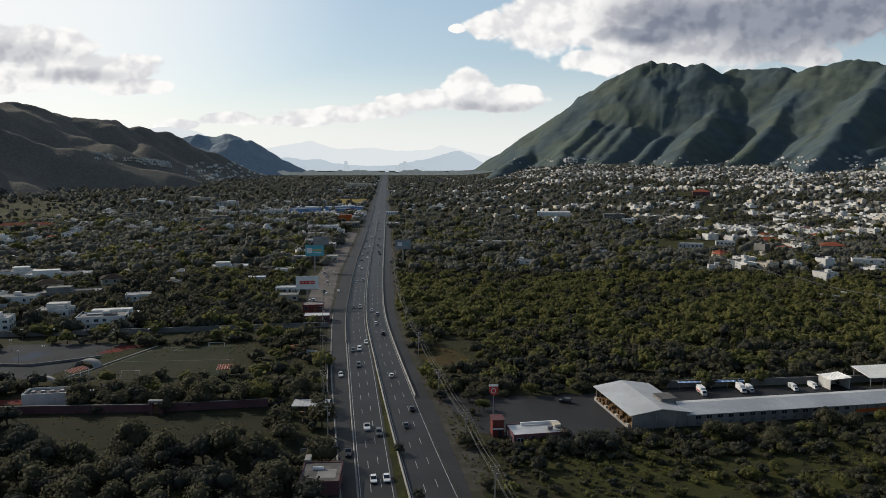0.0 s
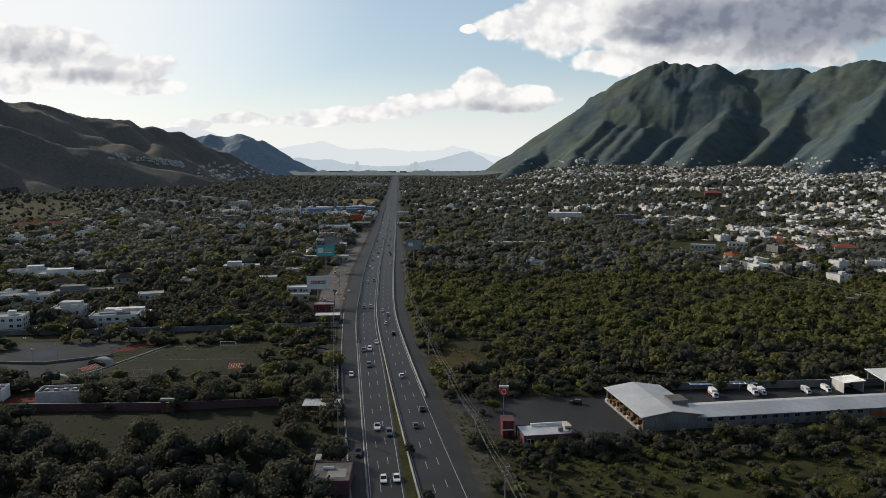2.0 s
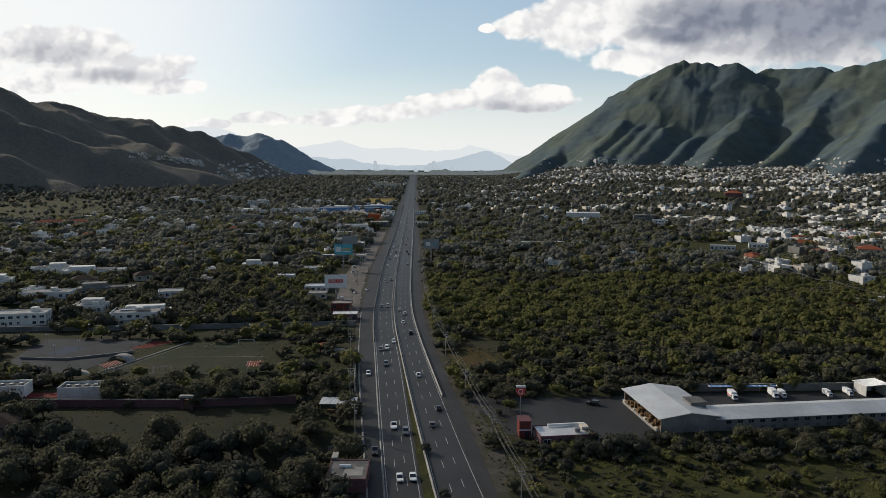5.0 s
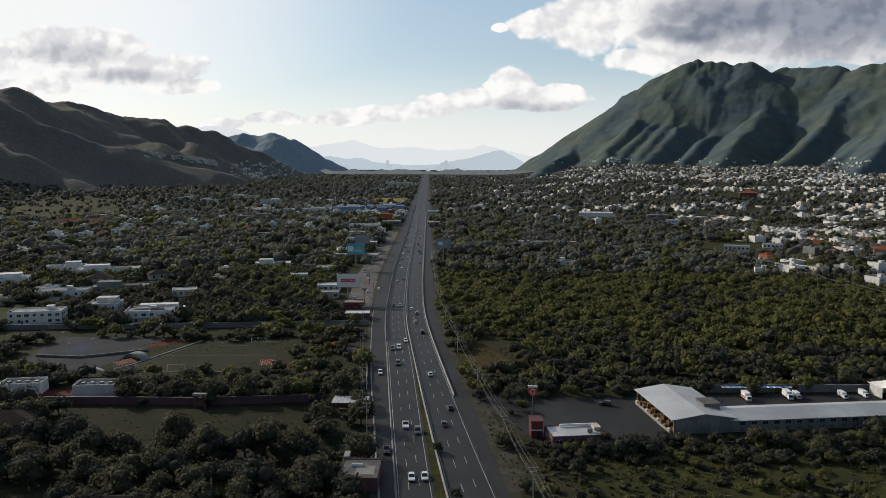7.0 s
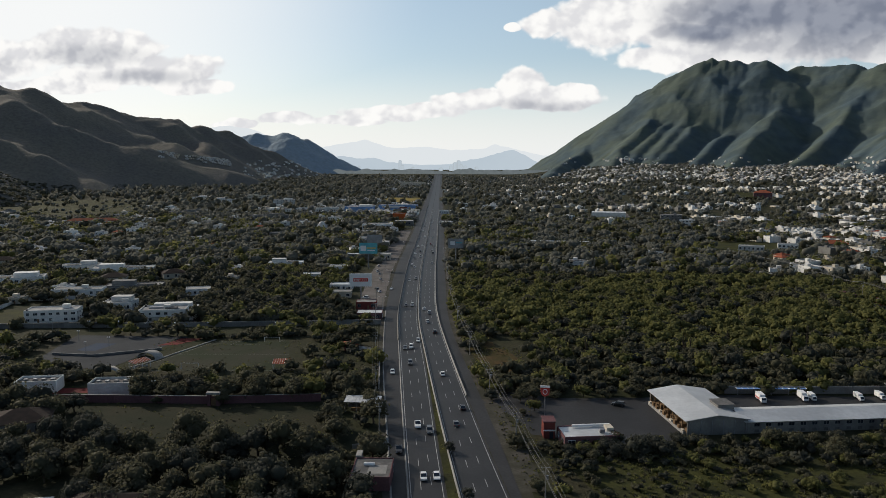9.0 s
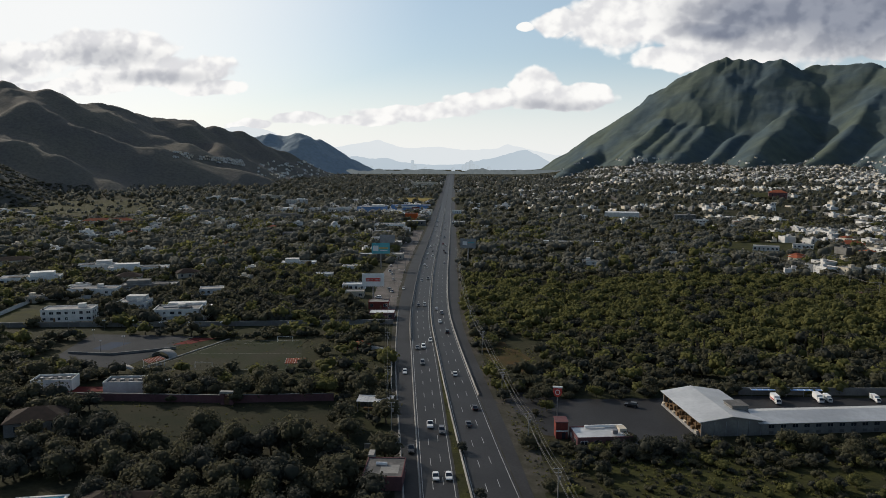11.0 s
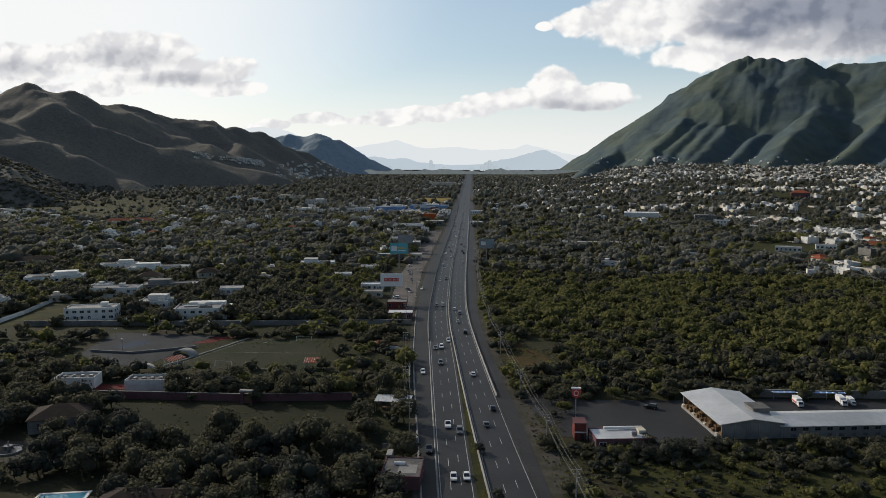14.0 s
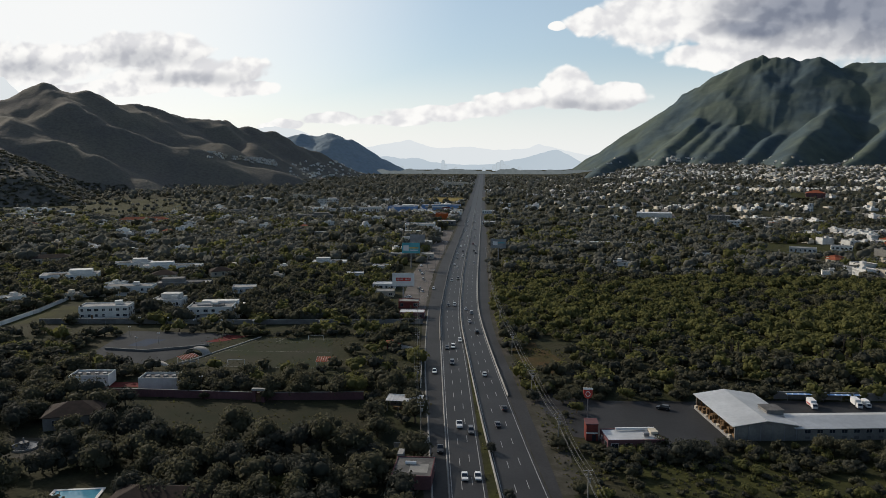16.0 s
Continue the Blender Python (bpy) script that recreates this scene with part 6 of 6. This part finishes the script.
for i, (x, y, turn) in enumerate(((96.5, 261.5, 181), (112.4, 264.5, 180), (115.8, 265.0, 180), (133.0, 266.5, 183), (141.5, 268.5, 183))):
    place = pose(x, y, 0.05, 0, 0, turn) @ Matrix.Scale(0.82, 4)
    if i == 0:
        box_truck("white delivery truck with red side band", "sign_red").matrix_world = place
    elif i == 1:
        tr = box_truck("white delivery truck parked in the yard", "sign_white")
        tr.matrix_world = place
    else:
        copy_thing(tr, place)

# yard sheds
sh = thing("truck_shed", "white open truck shed with sloping roof", "shed")
part("side_wall", Shape().box(-4, 0, 0, 0.25, 7, 4.0), "white", sh)
part("side_wall", Shape().box(4, 0, 0, 0.25, 7, 4.6), "white", sh)
part("back_wall", Shape().box(0, 3.4, 0, 7.7, 0.2, 4.0), "white", sh)
rib_roof("roof", [(-4.4, -4, 4.1), (4.4, -4, 4.7), (4.4, 4, 4.7), (-4.4, 4, 4.1)], 0.12, "metal", sh, 8)
put(sh, 150.5, 270.5, 9)
sh = thing("open_shed", "wide open shed with pale metal roof", "shed")
rib_roof("roof", [(-1, -6, 4.2), (30, -6, 4.2), (30, 5, 6.0), (-1, 5, 6.0)], 0.12, "metal", sh, 20)
for i in range(6):
    for yy in (-5, 4):
        part("post", Shape().box(i * 5.6, yy, 0, 0.25, 0.25, 4.3 if yy < 0 else 5.7), "steel", sh)
part("back_wall", Shape().box(14.5, 4.4, 0, 29, 0.2, 3.6), "grey_wall", sh)
put(sh, 163, 274, 9)
sh = thing("tarp_roof", "low shelter roof of pale blue sheet", "shelter")
rib_roof("roof", [(0, 0, 2.4), (26, 0, 2.4), (26, 1.2, 2.6), (0, 1.2, 2.6)], 0.08, "blue", sh, 12)
for i in range(5):
    part("post", Shape().box(0.4 + i * 6.3, 0.3, 0, 0.15, 0.15, 2.45), "steel", sh)
put(sh, 90, 267.8, 4.5)

# ---------------------------------------------------------------- poles, cables, lamps


def utility_pole(x, y, h, turn, label="concrete utility pole with steel crossarms"):
    t = thing("utility_pole", label, "utility pole", group="utility poles")
    part("pole", Shape().tube((0, 0, 0), (0, 0, h), 0.17, 0.11, 8), "pole", t)
    for z, w in ((h - 0.4, 2.4), (h - 1.5, 1.8)):
        a = part("crossarm", Shape().box(0, 0.14, z, w, 0.12, 0.12), "steel", t)
        for u in (-0.45, 0, 0.45):
            part("insulator", Shape().tube((u * w, 0.14, z + 0.12), (u * w, 0.14, z + 0.34), 0.06, 0.04, 6), "sign_white", a)
    part("transformer", Shape().tube((0.4, -0.1, h - 3.2), (0.4, -0.1, h - 2.2), 0.3, 0.3, 8), "steel", t)
    return put(t, x, y, turn)


def cables(line, height, offsets, label, radius):
    """Sagging wires from pole to pole; each run of wire is one thing."""
    for dx, dz in offsets:
        s = Shape()
        for (x0, y0), (x1, y1) in zip(line, line[1:]):
            last = None
            for i in range(9):
                t = i / 8
                x, y = x0 + (x1 - x0) * t + dx, y0 + (y1 - y0) * t
                p = (x, y, lz(x, y) + height + dz - 4 * 1.3 * t * (1 - t))
                if last:
                    s.tube(last, p, radius, radius, 5, False)
                last = p
        tagged(part("power_cable", s, "cable"), label, "cable", "power cables")


EAST_LINE = [(27, 96), (20, 135), (13.0, 172), (6.8, 211), (-1.6, 257), (-11.0, 316), (-19.5, 372), (-27.5, 440), (-36, 530), (-46, 640)]
for x, y in EAST_LINE[2:]:
    utility_pole(x, y, 11.0, 10)
cables(EAST_LINE, 10.9, [(-1.08, 0), (0, 0), (1.08, 0), (-0.8, -1.1), (0.8, -1.1), (0, -2.6)], "slack power cable strung between utility poles", 0.032)
TOWN_LINE = [(262, 330), (246, 401), (232, 470), (226, 497), (222, 560), (210, 640)]
for x, y in TOWN_LINE:
    utility_pole(x, y, 12.0, -5)
cables(TOWN_LINE, 11.9, [(-1.08, 0), (0, 0), (1.08, 0)], "slack power cable above the treetops", 0.05)
WEST_LINE = [(-36, 218), (-44, 258), (-53, 312), (-64, 378), (-72, 430), (-80, 500), (-90, 580), (-101, 670), (-112, 770)]
for x, y in WEST_LINE:
    utility_pole(x, y, 10.5, 8)
cables(WEST_LINE, 10.4, [(-1.0, 0), (1.0, 0), (0, -1.5)], "thin power cable along the service road", 0.025)


def lamp_post(h=10.0, label="tall grey street lamp with two arms"):
    t = thing("street_lamp", label, "street lamp", group="street lamps")
    part("post", Shape().tube((0, 0, 0), (0, 0, h), 0.12, 0.07, 8), "steel", t)
    for s in (-1, 1):
        a = part("arm", Shape().tube((0, 0, h - 0.15), (s * 1.6, 0, h + 0.25), 0.05, 0.04, 6), "steel", t)
        part("lamp_head", Shape().box(s * 1.9, 0, h + 0.2, 0.75, 0.3, 0.14), "sign_white", a)
    return t


first = None
for y in (400, 452, 505, 560, 620, 690, 765, 850, 950):
    x = float(soft_x("service_left", y)) - 1.6
    if first is None:
        first = put(lamp_post(), x, y, 5)
    else:
        copy_thing(first, pose(x, y, lz(x, y), 0, 0, 5))
park_lamp = thing("park_lamp", "slim park floodlight with pale round heads", "lamp", group="park lamps")
part("post", Shape().tube((0, 0, 0), (0, 0, 5.2), 0.07, 0.05, 6), "steel", park_lamp)
for s in (-1, 1):
    part("lamp_head", Shape().tube((s * 0.45, -0.1, 5.1), (s * 0.45, -0.1, 5.5), 0.28, 0.2, 8), "sign_white", park_lamp)
part("bracket", Shape().box(0, 0, 5.2, 1.1, 0.08, 0.08), "steel", park_lamp)
put(park_lamp, -198, 324)
for x, y in ((-183, 304), (-177, 313), (-174, 343), (-160, 345), (-157, 338), (-144, 347), (-205, 345), (-190, 346), (-125, 250), (-88, 252), (-110, 350), (-225, 346)):
    copy_thing(park_lamp, pose(x, y, 0, 0, 0, x * 7))

# ---------------------------------------------------------------- park and gardens


def goal(x, y, turn):
    t = thing("goal_frame", "thin white football goal frame on the pitch", "goal", group="goals")
    for u in (-3.6, 3.6):
        part("upright", Shape().tube((u, 0, 0), (u, 0, 2.4), 0.07, 0.07, 6), "sign_white", t)
        part("stay", Shape().tube((u, 0, 2.4), (u, 1.6, 0), 0.04, 0.04, 6), "sign_white", t)
    part("crossbar", Shape().tube((-3.6, 0, 2.4), (3.6, 0, 2.4), 0.07, 0.07, 6), "sign_white", t)
    put(t, x, y, turn, 0.05)


goal(-106, 331, 4)
goal(-126, 284, 184)
pitch = bpy.data.objects["football_pitch"]
for x0, y0, x1, y1 in ((-133, 330, -149, 280), (-132, 330.2, -100, 334), (-149, 280, -86, 285), (-141, 306, -92, 310), (-122, 331, -124, 325), (-124, 325, -110, 326.5)):
    L, a = math.hypot(x1 - x0, y1 - y0), math.atan2(y1 - y0, x1 - x0)
    part("pitch_line", Shape().box((x0 + x1) / 2, (y0 + y1) / 2, 0.054, L, 0.16, 0.006, a), "concrete", pitch)
wall_run("kerb_pitch", [(-134.5, 333), (-151.5, 279)], 0.35, 0.7, "concrete", "pale concrete kerb path beside the pitch", False)
st = thing("grandstand", "small stand with red tile roof and white posts", "stand")
rib_roof("roof", [(-4, -2, 3.0), (4, -2, 3.0), (4, 2.2, 3.7), (-4, 2.2, 3.7)], 0.12, "tile", st, 8)
for u in (-3.7, 0, 3.7):
    for v in (-1.7, 1.9):
        part("post", Shape().box(u, v, 0, 0.2, 0.2, 2.95), "white", st)
for k in range(3):
    part("step", Shape().box(0, 0.3 + k * 0.6, 0, 7.4, 0.6, 0.4 * (k + 1)), "concrete", st)
put(st, -147, 283, 62)
st = thing("grandstand", "low shelter with red tile roof beside the pitch", "shelter")
rib_roof("roof", [(-4, -3, 2.8), (4, -3, 2.8), (4, 3, 3.4), (-4, 3, 3.4)], 0.12, "tile", st, 8)
for u in (-3.6, 3.6):
    for v in (-2.6, 2.6):
        part("post", Shape().box(u, v, 0, 0.2, 0.2, 2.8), "white", st)
put(st, -88, 288, 10)


def arch(x, y, turn, w):
    """A thin vaulted concrete shell on the ground."""
    t = thing("vaulted_shelter", "pale vaulted concrete shelter on the court", "shelter", group="vaulted shelters")
    s = Shape()
    n = 10
    for rr, sg in ((w, 0), (w - 0.25, 1)):
        for i in range(n + 1):
            a = math.pi * i / n
            for v in (-2.5, 2.5):
                s.v.append((rr * math.cos(a), v, 0.55 * rr * math.sin(a)))
    k = 2 * (n + 1)
    for i in range(n):
        o = 2 * i
        s.f += [(o, o + 1, o + 3, o + 2), (k + o, k + o + 2, k + o + 3, k + o + 1), (o, o + 2, k + o + 2, k + o), (o + 1, k + o + 1, k + o + 3, o + 3)]
    part("shell", s, "concrete", t, "", True)
    put(t, x, y, turn)


arch(-157, 273.5, 20, 5.5)
arch(-151, 300, -15, 5.0)
put(tile_house("garden_hut", "small hut with orange-red tile roof", 6, 5, 2.8, "brick", 71, "hut"), -66, 322, 10)
put(tile_house("manor", "dark house with brown hipped roof", 17, 13, 4.5, "grey_wall", 72, roof="tile_dark"), -150, 212, 24)
put(tile_house("manor", "low house with broad dark tile roof among trees", 26, 13, 3.4, "grey_wall", 73, roof="tile_dark"), -90, 159, 5)
t = thing("gate_tower", "pinkish gate tower in the park wall", "tower")
part("wall", Shape().box(-1.6, 0, 0, 1.2, 1.4, 4.2).box(1.6, 0, 0, 1.2, 1.4, 4.2), "pink_wall", t)
part("lintel", Shape().box(0, 0, 4.204, 4.8, 1.6, 0.7), "concrete", t)
part("gate", Shape().box(0, 0, 0, 2.0, 0.12, 2.6), "wood", t)
put(t, -98.5, 240.3, 2)


def ring_pool(name, label, x, y, r, fill):
    t = thing(name, label, name)
    s = Shape()
    n = 20
    for rr, z in ((r, 0), (r, 0.55), (r - 0.35, 0.55), (r - 0.35, 0.1)):
        s.v += [(rr * math.cos(6.2832 * i / n), rr * math.sin(6.2832 * i / n), z) for i in range(n)]
    for k in range(3):
        s.f += [(k * n + i, k * n + (i + 1) % n, (k + 1) * n + (i + 1) % n, (k + 1) * n + i) for i in range(n)]
    part("basin", s, "concrete", t)
    part("water", Shape().tube((0, 0, 0.1), (0, 0, 0.4), r - 0.36, r - 0.36, n), fill, t)
    return t, put(t, x, y)


f, _ = ring_pool("fountain", "round stone fountain with tiered centre", -152, 190, 4.0, "glass")
part("column", Shape().tube((0, 0, 0.4), (0, 0, 3.2), 0.35, 0.2, 8), "concrete", f)
part("bowl", Shape().tube((0, 0, 1.5), (0, 0, 1.8), 0.4, 1.3, 12), "concrete", f)
patch("forecourt_fountain", [(-162, 197), (-142, 199), (-140, 184), (-160, 181)], 0.05, "verge", "paved forecourt round the fountain", "forecourt", 0.6)
t = thing("swimming_pool", "swimming pool with pale coping and blue water", "pool")
part("coping", Shape().box(0, -3.3, 0, 13, 0.8, 0.25).box(0, 3.3, 0, 13, 0.8, 0.25).box(-6.1, 0, 0, 0.8, 5.8, 0.25).box(6.1, 0, 0, 0.8, 5.8, 0.25), "white", t)
part("water", Shape().box(0, 0, 0.02, 11.4, 5.8, 0.12), "water", t)
put(t, -117, 163, 14, 0.02)


def single_tree(x, y, s, kind, k=1.0):
    copy_thing(near_kinds[kind], Matrix.LocRotScale((x, y, lz(x, y) + 0.04), Euler((0, 0, x)), (s, s, s * k)))


for x, y, s, kind in ((-12.8, 206, 2.0, 1), (-6.2, 176, 1.9, 1), (-110, 250, 4.6, 1), (-127, 252, 2.6, 4), (-94, 268, 3.6, 5), (-63, 260, 3.8, 3), (-48, 268, 3.4, 6), (-91, 193, 2.6, 4), (-81, 194, 2.6, 3), (-72, 195.5, 2.6, 4), (-63.5, 195, 2.6, 3), (-75, 186, 1.8, 1), (-54, 205, 3.4, 6), (-50, 190, 3.8, 4), (-58, 182, 4.2, 3), (14, 244, 2.9, 2), (10, 240, 1.6, 0), (43, 207, 4.2, 1), (36, 206, 3.0, 4), (50, 208, 3.2, 1), (57, 216, 2.6, 4), (27, 207, 2.4, 0), (33, 209, 3.0, 1), (47, 211, 3.6, 4), (22, 206, 2.2, 1), (-100, 176, 4.6, 4), (-120, 180, 5.0, 1), (-112, 192, 4.4, 0)):
    single_tree(x, y, s, kind)
bush = thing("bougainvillea", "crimson flowering bougainvillea bush", "bush")
cv, cq, tv, tq = NEAR[2]
part("stems", raw_mesh("stems", tv, tq), "bark", bush)
part("blossom", raw_mesh("blossom", cv, cq), "blossom", bush)
bush.matrix_world = Matrix.LocRotScale((-54.6, 235, 0), None, (2.4, 2.2, 1.9))


def yucca(x, y, h):
    """A tree yucca: leaning stem with two heads of stiff leaves."""
    t = thing("yucca", "tall tree yucca with spiky heads above scrub", "yucca", group="yuccas")
    rr = random.Random(int(x * 10))
    stem, leaves = Shape(), Shape()
    heads = [(0.2, 0.1, h)] + [(rr.uniform(-1, 1), rr.uniform(-1, 1), h * rr.uniform(0.7, 0.95)) for _ in range(2)]
    for hx, hy, hz in heads:
        stem.tube((0, 0, -0.1), (hx, hy, hz), 0.2, 0.12, 6)
        for i in range(34):
            a, e = rr.uniform(0, 6.28), rr.uniform(-0.9, 1.4)
            d = Vector((math.cos(a) * math.cos(e), math.sin(a) * math.cos(e), math.sin(e)))
            u = d.cross(Vector((0.1, 0.2, 1))).normalized() * 0.07
            o = Vector((hx, hy, hz))
            leaves.add([o - u, o + u, o + d * rr.uniform(0.8, 1.25)], [(0, 1, 2)])
    part("stem", stem, "bark", t)
    part("leaf_heads", leaves, "leaf", t)
    put(t, x, y)


for x, y, h in ((85.6, 326, 8.5), (87.5, 324, 7.5), (97, 307, 8), (99, 309, 7), (136, 337, 9), (42, 326, 7.5), (34.4, 342, 7), (120, 318, 8), (127, 312, 7.5), (60, 350, 7.5), (150, 352, 8.5), (110, 345, 7)):
    yucca(x, y, h)

# ---------------------------------------------------------------- far city towers
towers = random.Random(3)
for i in range(16):
    a = (-7.6, -7.4, -3.3, -3.0, -2.8, -2.5, -3.6, 9.6, 9.9, -10.8, -12.6, -12.2, 10.3, -6.6, -1.6, -4.4)[i]
    r = 4450 if a < 8 else 3300
    x, y = r * math.sin(radians(a)), r * math.cos(radians(a))
    h = (62, 34, 50, 62, 40, 30, 30, 30, 36, 26, 40, 24, 26, 22, 24, 18)[i]
    t = thing("tower_block", "pale high-rise block in the far city", "tower block", group="far towers")
    # farthest blocks and their window bands glow, with haze in the colour
    tone = "haze_tower" if r > 4000 else "white"
    part("wall", Shape().box(0, 0, 0, 18, 16, h), tone, t)
    part("roof", Shape().box(0, 0, h + 0.004, 12, 10, 4), tone, t)
    for k in range(int(h / 6)):
        part("window_band", Shape().box(0, -8.0, 2.5 + k * 6, 15, 0.5, 2.4), "near_haze_ridge" if r > 4000 else "glass", t)
    put(t, x, y, 10 * (i % 4), -1)

wall_run("wall_garden", [(-278.9, 337.3), (-282.1, 372.0), (-291.9, 416.7), (-261.7, 427.1)], 2.2, 0.25, "white", "white garden wall behind the villas")
patch("garden_lawn", [(-277.9, 340.2), (-251.3, 348.2), (-261.5, 388.2), (-286.7, 393.2)], 0.05, "weeds", "green garden lawn inside the white wall", "lawn")
# the seven first trees take their own places
for ob, place in zip(near_kinds, final_places):
    x, y, s = place[:3]
    ob.matrix_world = Matrix.LocRotScale((x, y, lz(x, y)), Euler((0, 0, 1)), (s, s, s))

# ---------------------------------------------------------------- walled lot and cottages beside the town
wall_run("wall_lot", [(238, 376), (262, 352), (300, 372), (276, 402), (238, 376)], 2.4, 0.25, "cream", "pale block wall round a bare lot")
patch("bare_lot", [(239, 377), (262, 354), (298, 373), (276, 400)], 0.05, "bare", "bare earth lot inside the wall", "lot")
for i, (x, y, w_, d_, h_, tint, turn) in enumerate(((222, 470, 11, 8, 3.4, "pink_wall", -30), (238, 455, 9, 8, 3.2, "brick", -30), (252, 447, 14, 8, 3.6, "white", -30), (205, 560, 14, 8, 3.4, "cream", -20), (190, 590, 12, 7, 3.2, "white", -25), (172, 640, 14, 9, 3.6, "cream", -20), (225, 585, 16, 9, 3.6, "white", -15), (245, 600, 12, 9, 5.6, "white", -15), (150, 690, 15, 8, 4.0, "white", -18), (130, 730, 13, 9, 4.0, "cream", -20))):
    put(flat_house("cottage", {"pink_wall": "faded pink", "brick": "red", "white": "white", "cream": "cream"}[tint] + " flat-roofed cottage beside a dirt lane", w_, d_, h_, 1, tint, "roof", 90 + i, 0.4, group="lane cottages", tower=i % 2 == 0, sides=(0, 3)), x, y, turn)
patch("dirt_lane", [(262, 340), (226, 440), (196, 545), (150, 670), (120, 760), (128, 762), (158, 675), (204, 550), (234, 444), (268, 344)], 0.05, "verge", "pale dirt lane through the scrub", "lane", 0.8)
patch("dirt_road", [(178, 900), (215, 1500), (238, 2250), (256, 2250), (236, 1500), (192, 900)], 0.6, "paving", "pale unpaved road across the valley", "road", 2.0)

# ---------------------------------------------------------------- scrub on the low western spurs
hill_rng = random.Random(21)
hill_ob = bpy.data.objects["hills_west"]
shrubs = []
for _ in range(6000):
    a_, r_ = hill_rng.uniform(-47, -31), hill_rng.uniform(1470, 2050)
    x, y = r_ * math.sin(radians(a_)), r_ * math.cos(radians(a_))
    hit, p, nrm, _i = hill_ob.ray_cast(Vector((x, y, 2000)), Vector((0, 0, -1)))
    if hit and p.z > lz(x, y) - 1 and hill_rng.random() < 0.75 + 0.8 * float(value_noise(np.array(x), np.array(y), 70, 66)):
        shrubs.append((x, y, hill_rng.uniform(4.5, 9.5), 0.6, hill_rng.uniform(0, 6.28), hill_rng.randrange(5), hill_rng.choice((0, 1, 2, 2)), p.z - 1.2))
    if len(shrubs) >= 1900:
        break
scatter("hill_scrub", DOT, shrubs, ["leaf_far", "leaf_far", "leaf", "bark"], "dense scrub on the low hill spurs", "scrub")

# ---------------------------------------------------------------- rough grass
tuft_rng = random.Random(8)


def tuft(seed):
    r_ = random.Random(seed)
    vs, qs = [], []
    for i in range(9):
        a, e = r_.uniform(0, 6.28), r_.uniform(0.5, 1.4)
        dv = Vector((math.cos(a) * math.cos(e), math.sin(a) * math.cos(e), math.sin(e)))
        u = dv.cross(Vector((r_.random(), r_.random(), 0.3))).normalized() * 0.22
        o = Vector((r_.uniform(-0.5, 0.5), r_.uniform(-0.5, 0.5), 0))
        vs += [o - u, o + u, o + dv * r_.uniform(0.6, 1.1) + u * 0.6, o + dv * 0.9 - u * 0.6]
        qs.append((4 * i, 4 * i + 1, 4 * i + 2, 4 * i + 3))
    return np.array([tuple(v) for v in vs]), np.array(qs), None, np.zeros((0, 4), int)


def tufts(name, x0, x1, y0, y1, n, size, label):
    places = []
    for _ in range(n * 3):
        x, y = tuft_rng.uniform(x0, x1), tuft_rng.uniform(y0, y1)
        if float(value_noise(np.array(x), np.array(y), 14, 55)) + tuft_rng.uniform(-0.35, 0.35) < 0.0:
            continue
        if line_x("service_left", y) - 2 < x < line_x("service_right", y) + 2 and not line_x("median_left", y) + 0.6 < x < line_x("median_right", y) - 0.6:
            continue
        places.append((x, y, size * tuft_rng.uniform(0.5, 1.4), 0.8, tuft_rng.uniform(0, 6.28), tuft_rng.randrange(5), tuft_rng.choice((0, 1, 1, 2))))
        if len(places) >= n:
            break
    scatter(name, TUFTS, places, ["leaf", "leaf_bright", "leaf_dark", "bark"], label, "grass")


TUFTS = [tuft(i) for i in range(5)]
tufts("meadow_grass", 16, 170, 152, 212, 2600, 0.75, "rough knee-high meadow grass and weeds")
tufts("verge_grass", -10, 14, 160, 330, 700, 0.5, "weeds along the gravel verge")
tufts("park_grass", -160, -40, 182, 345, 1800, 0.42, "uneven grass of park and pitch")
tufts("median_weeds", -30, 4, 150, 305, 700, 0.4, "weeds growing in the median strip")
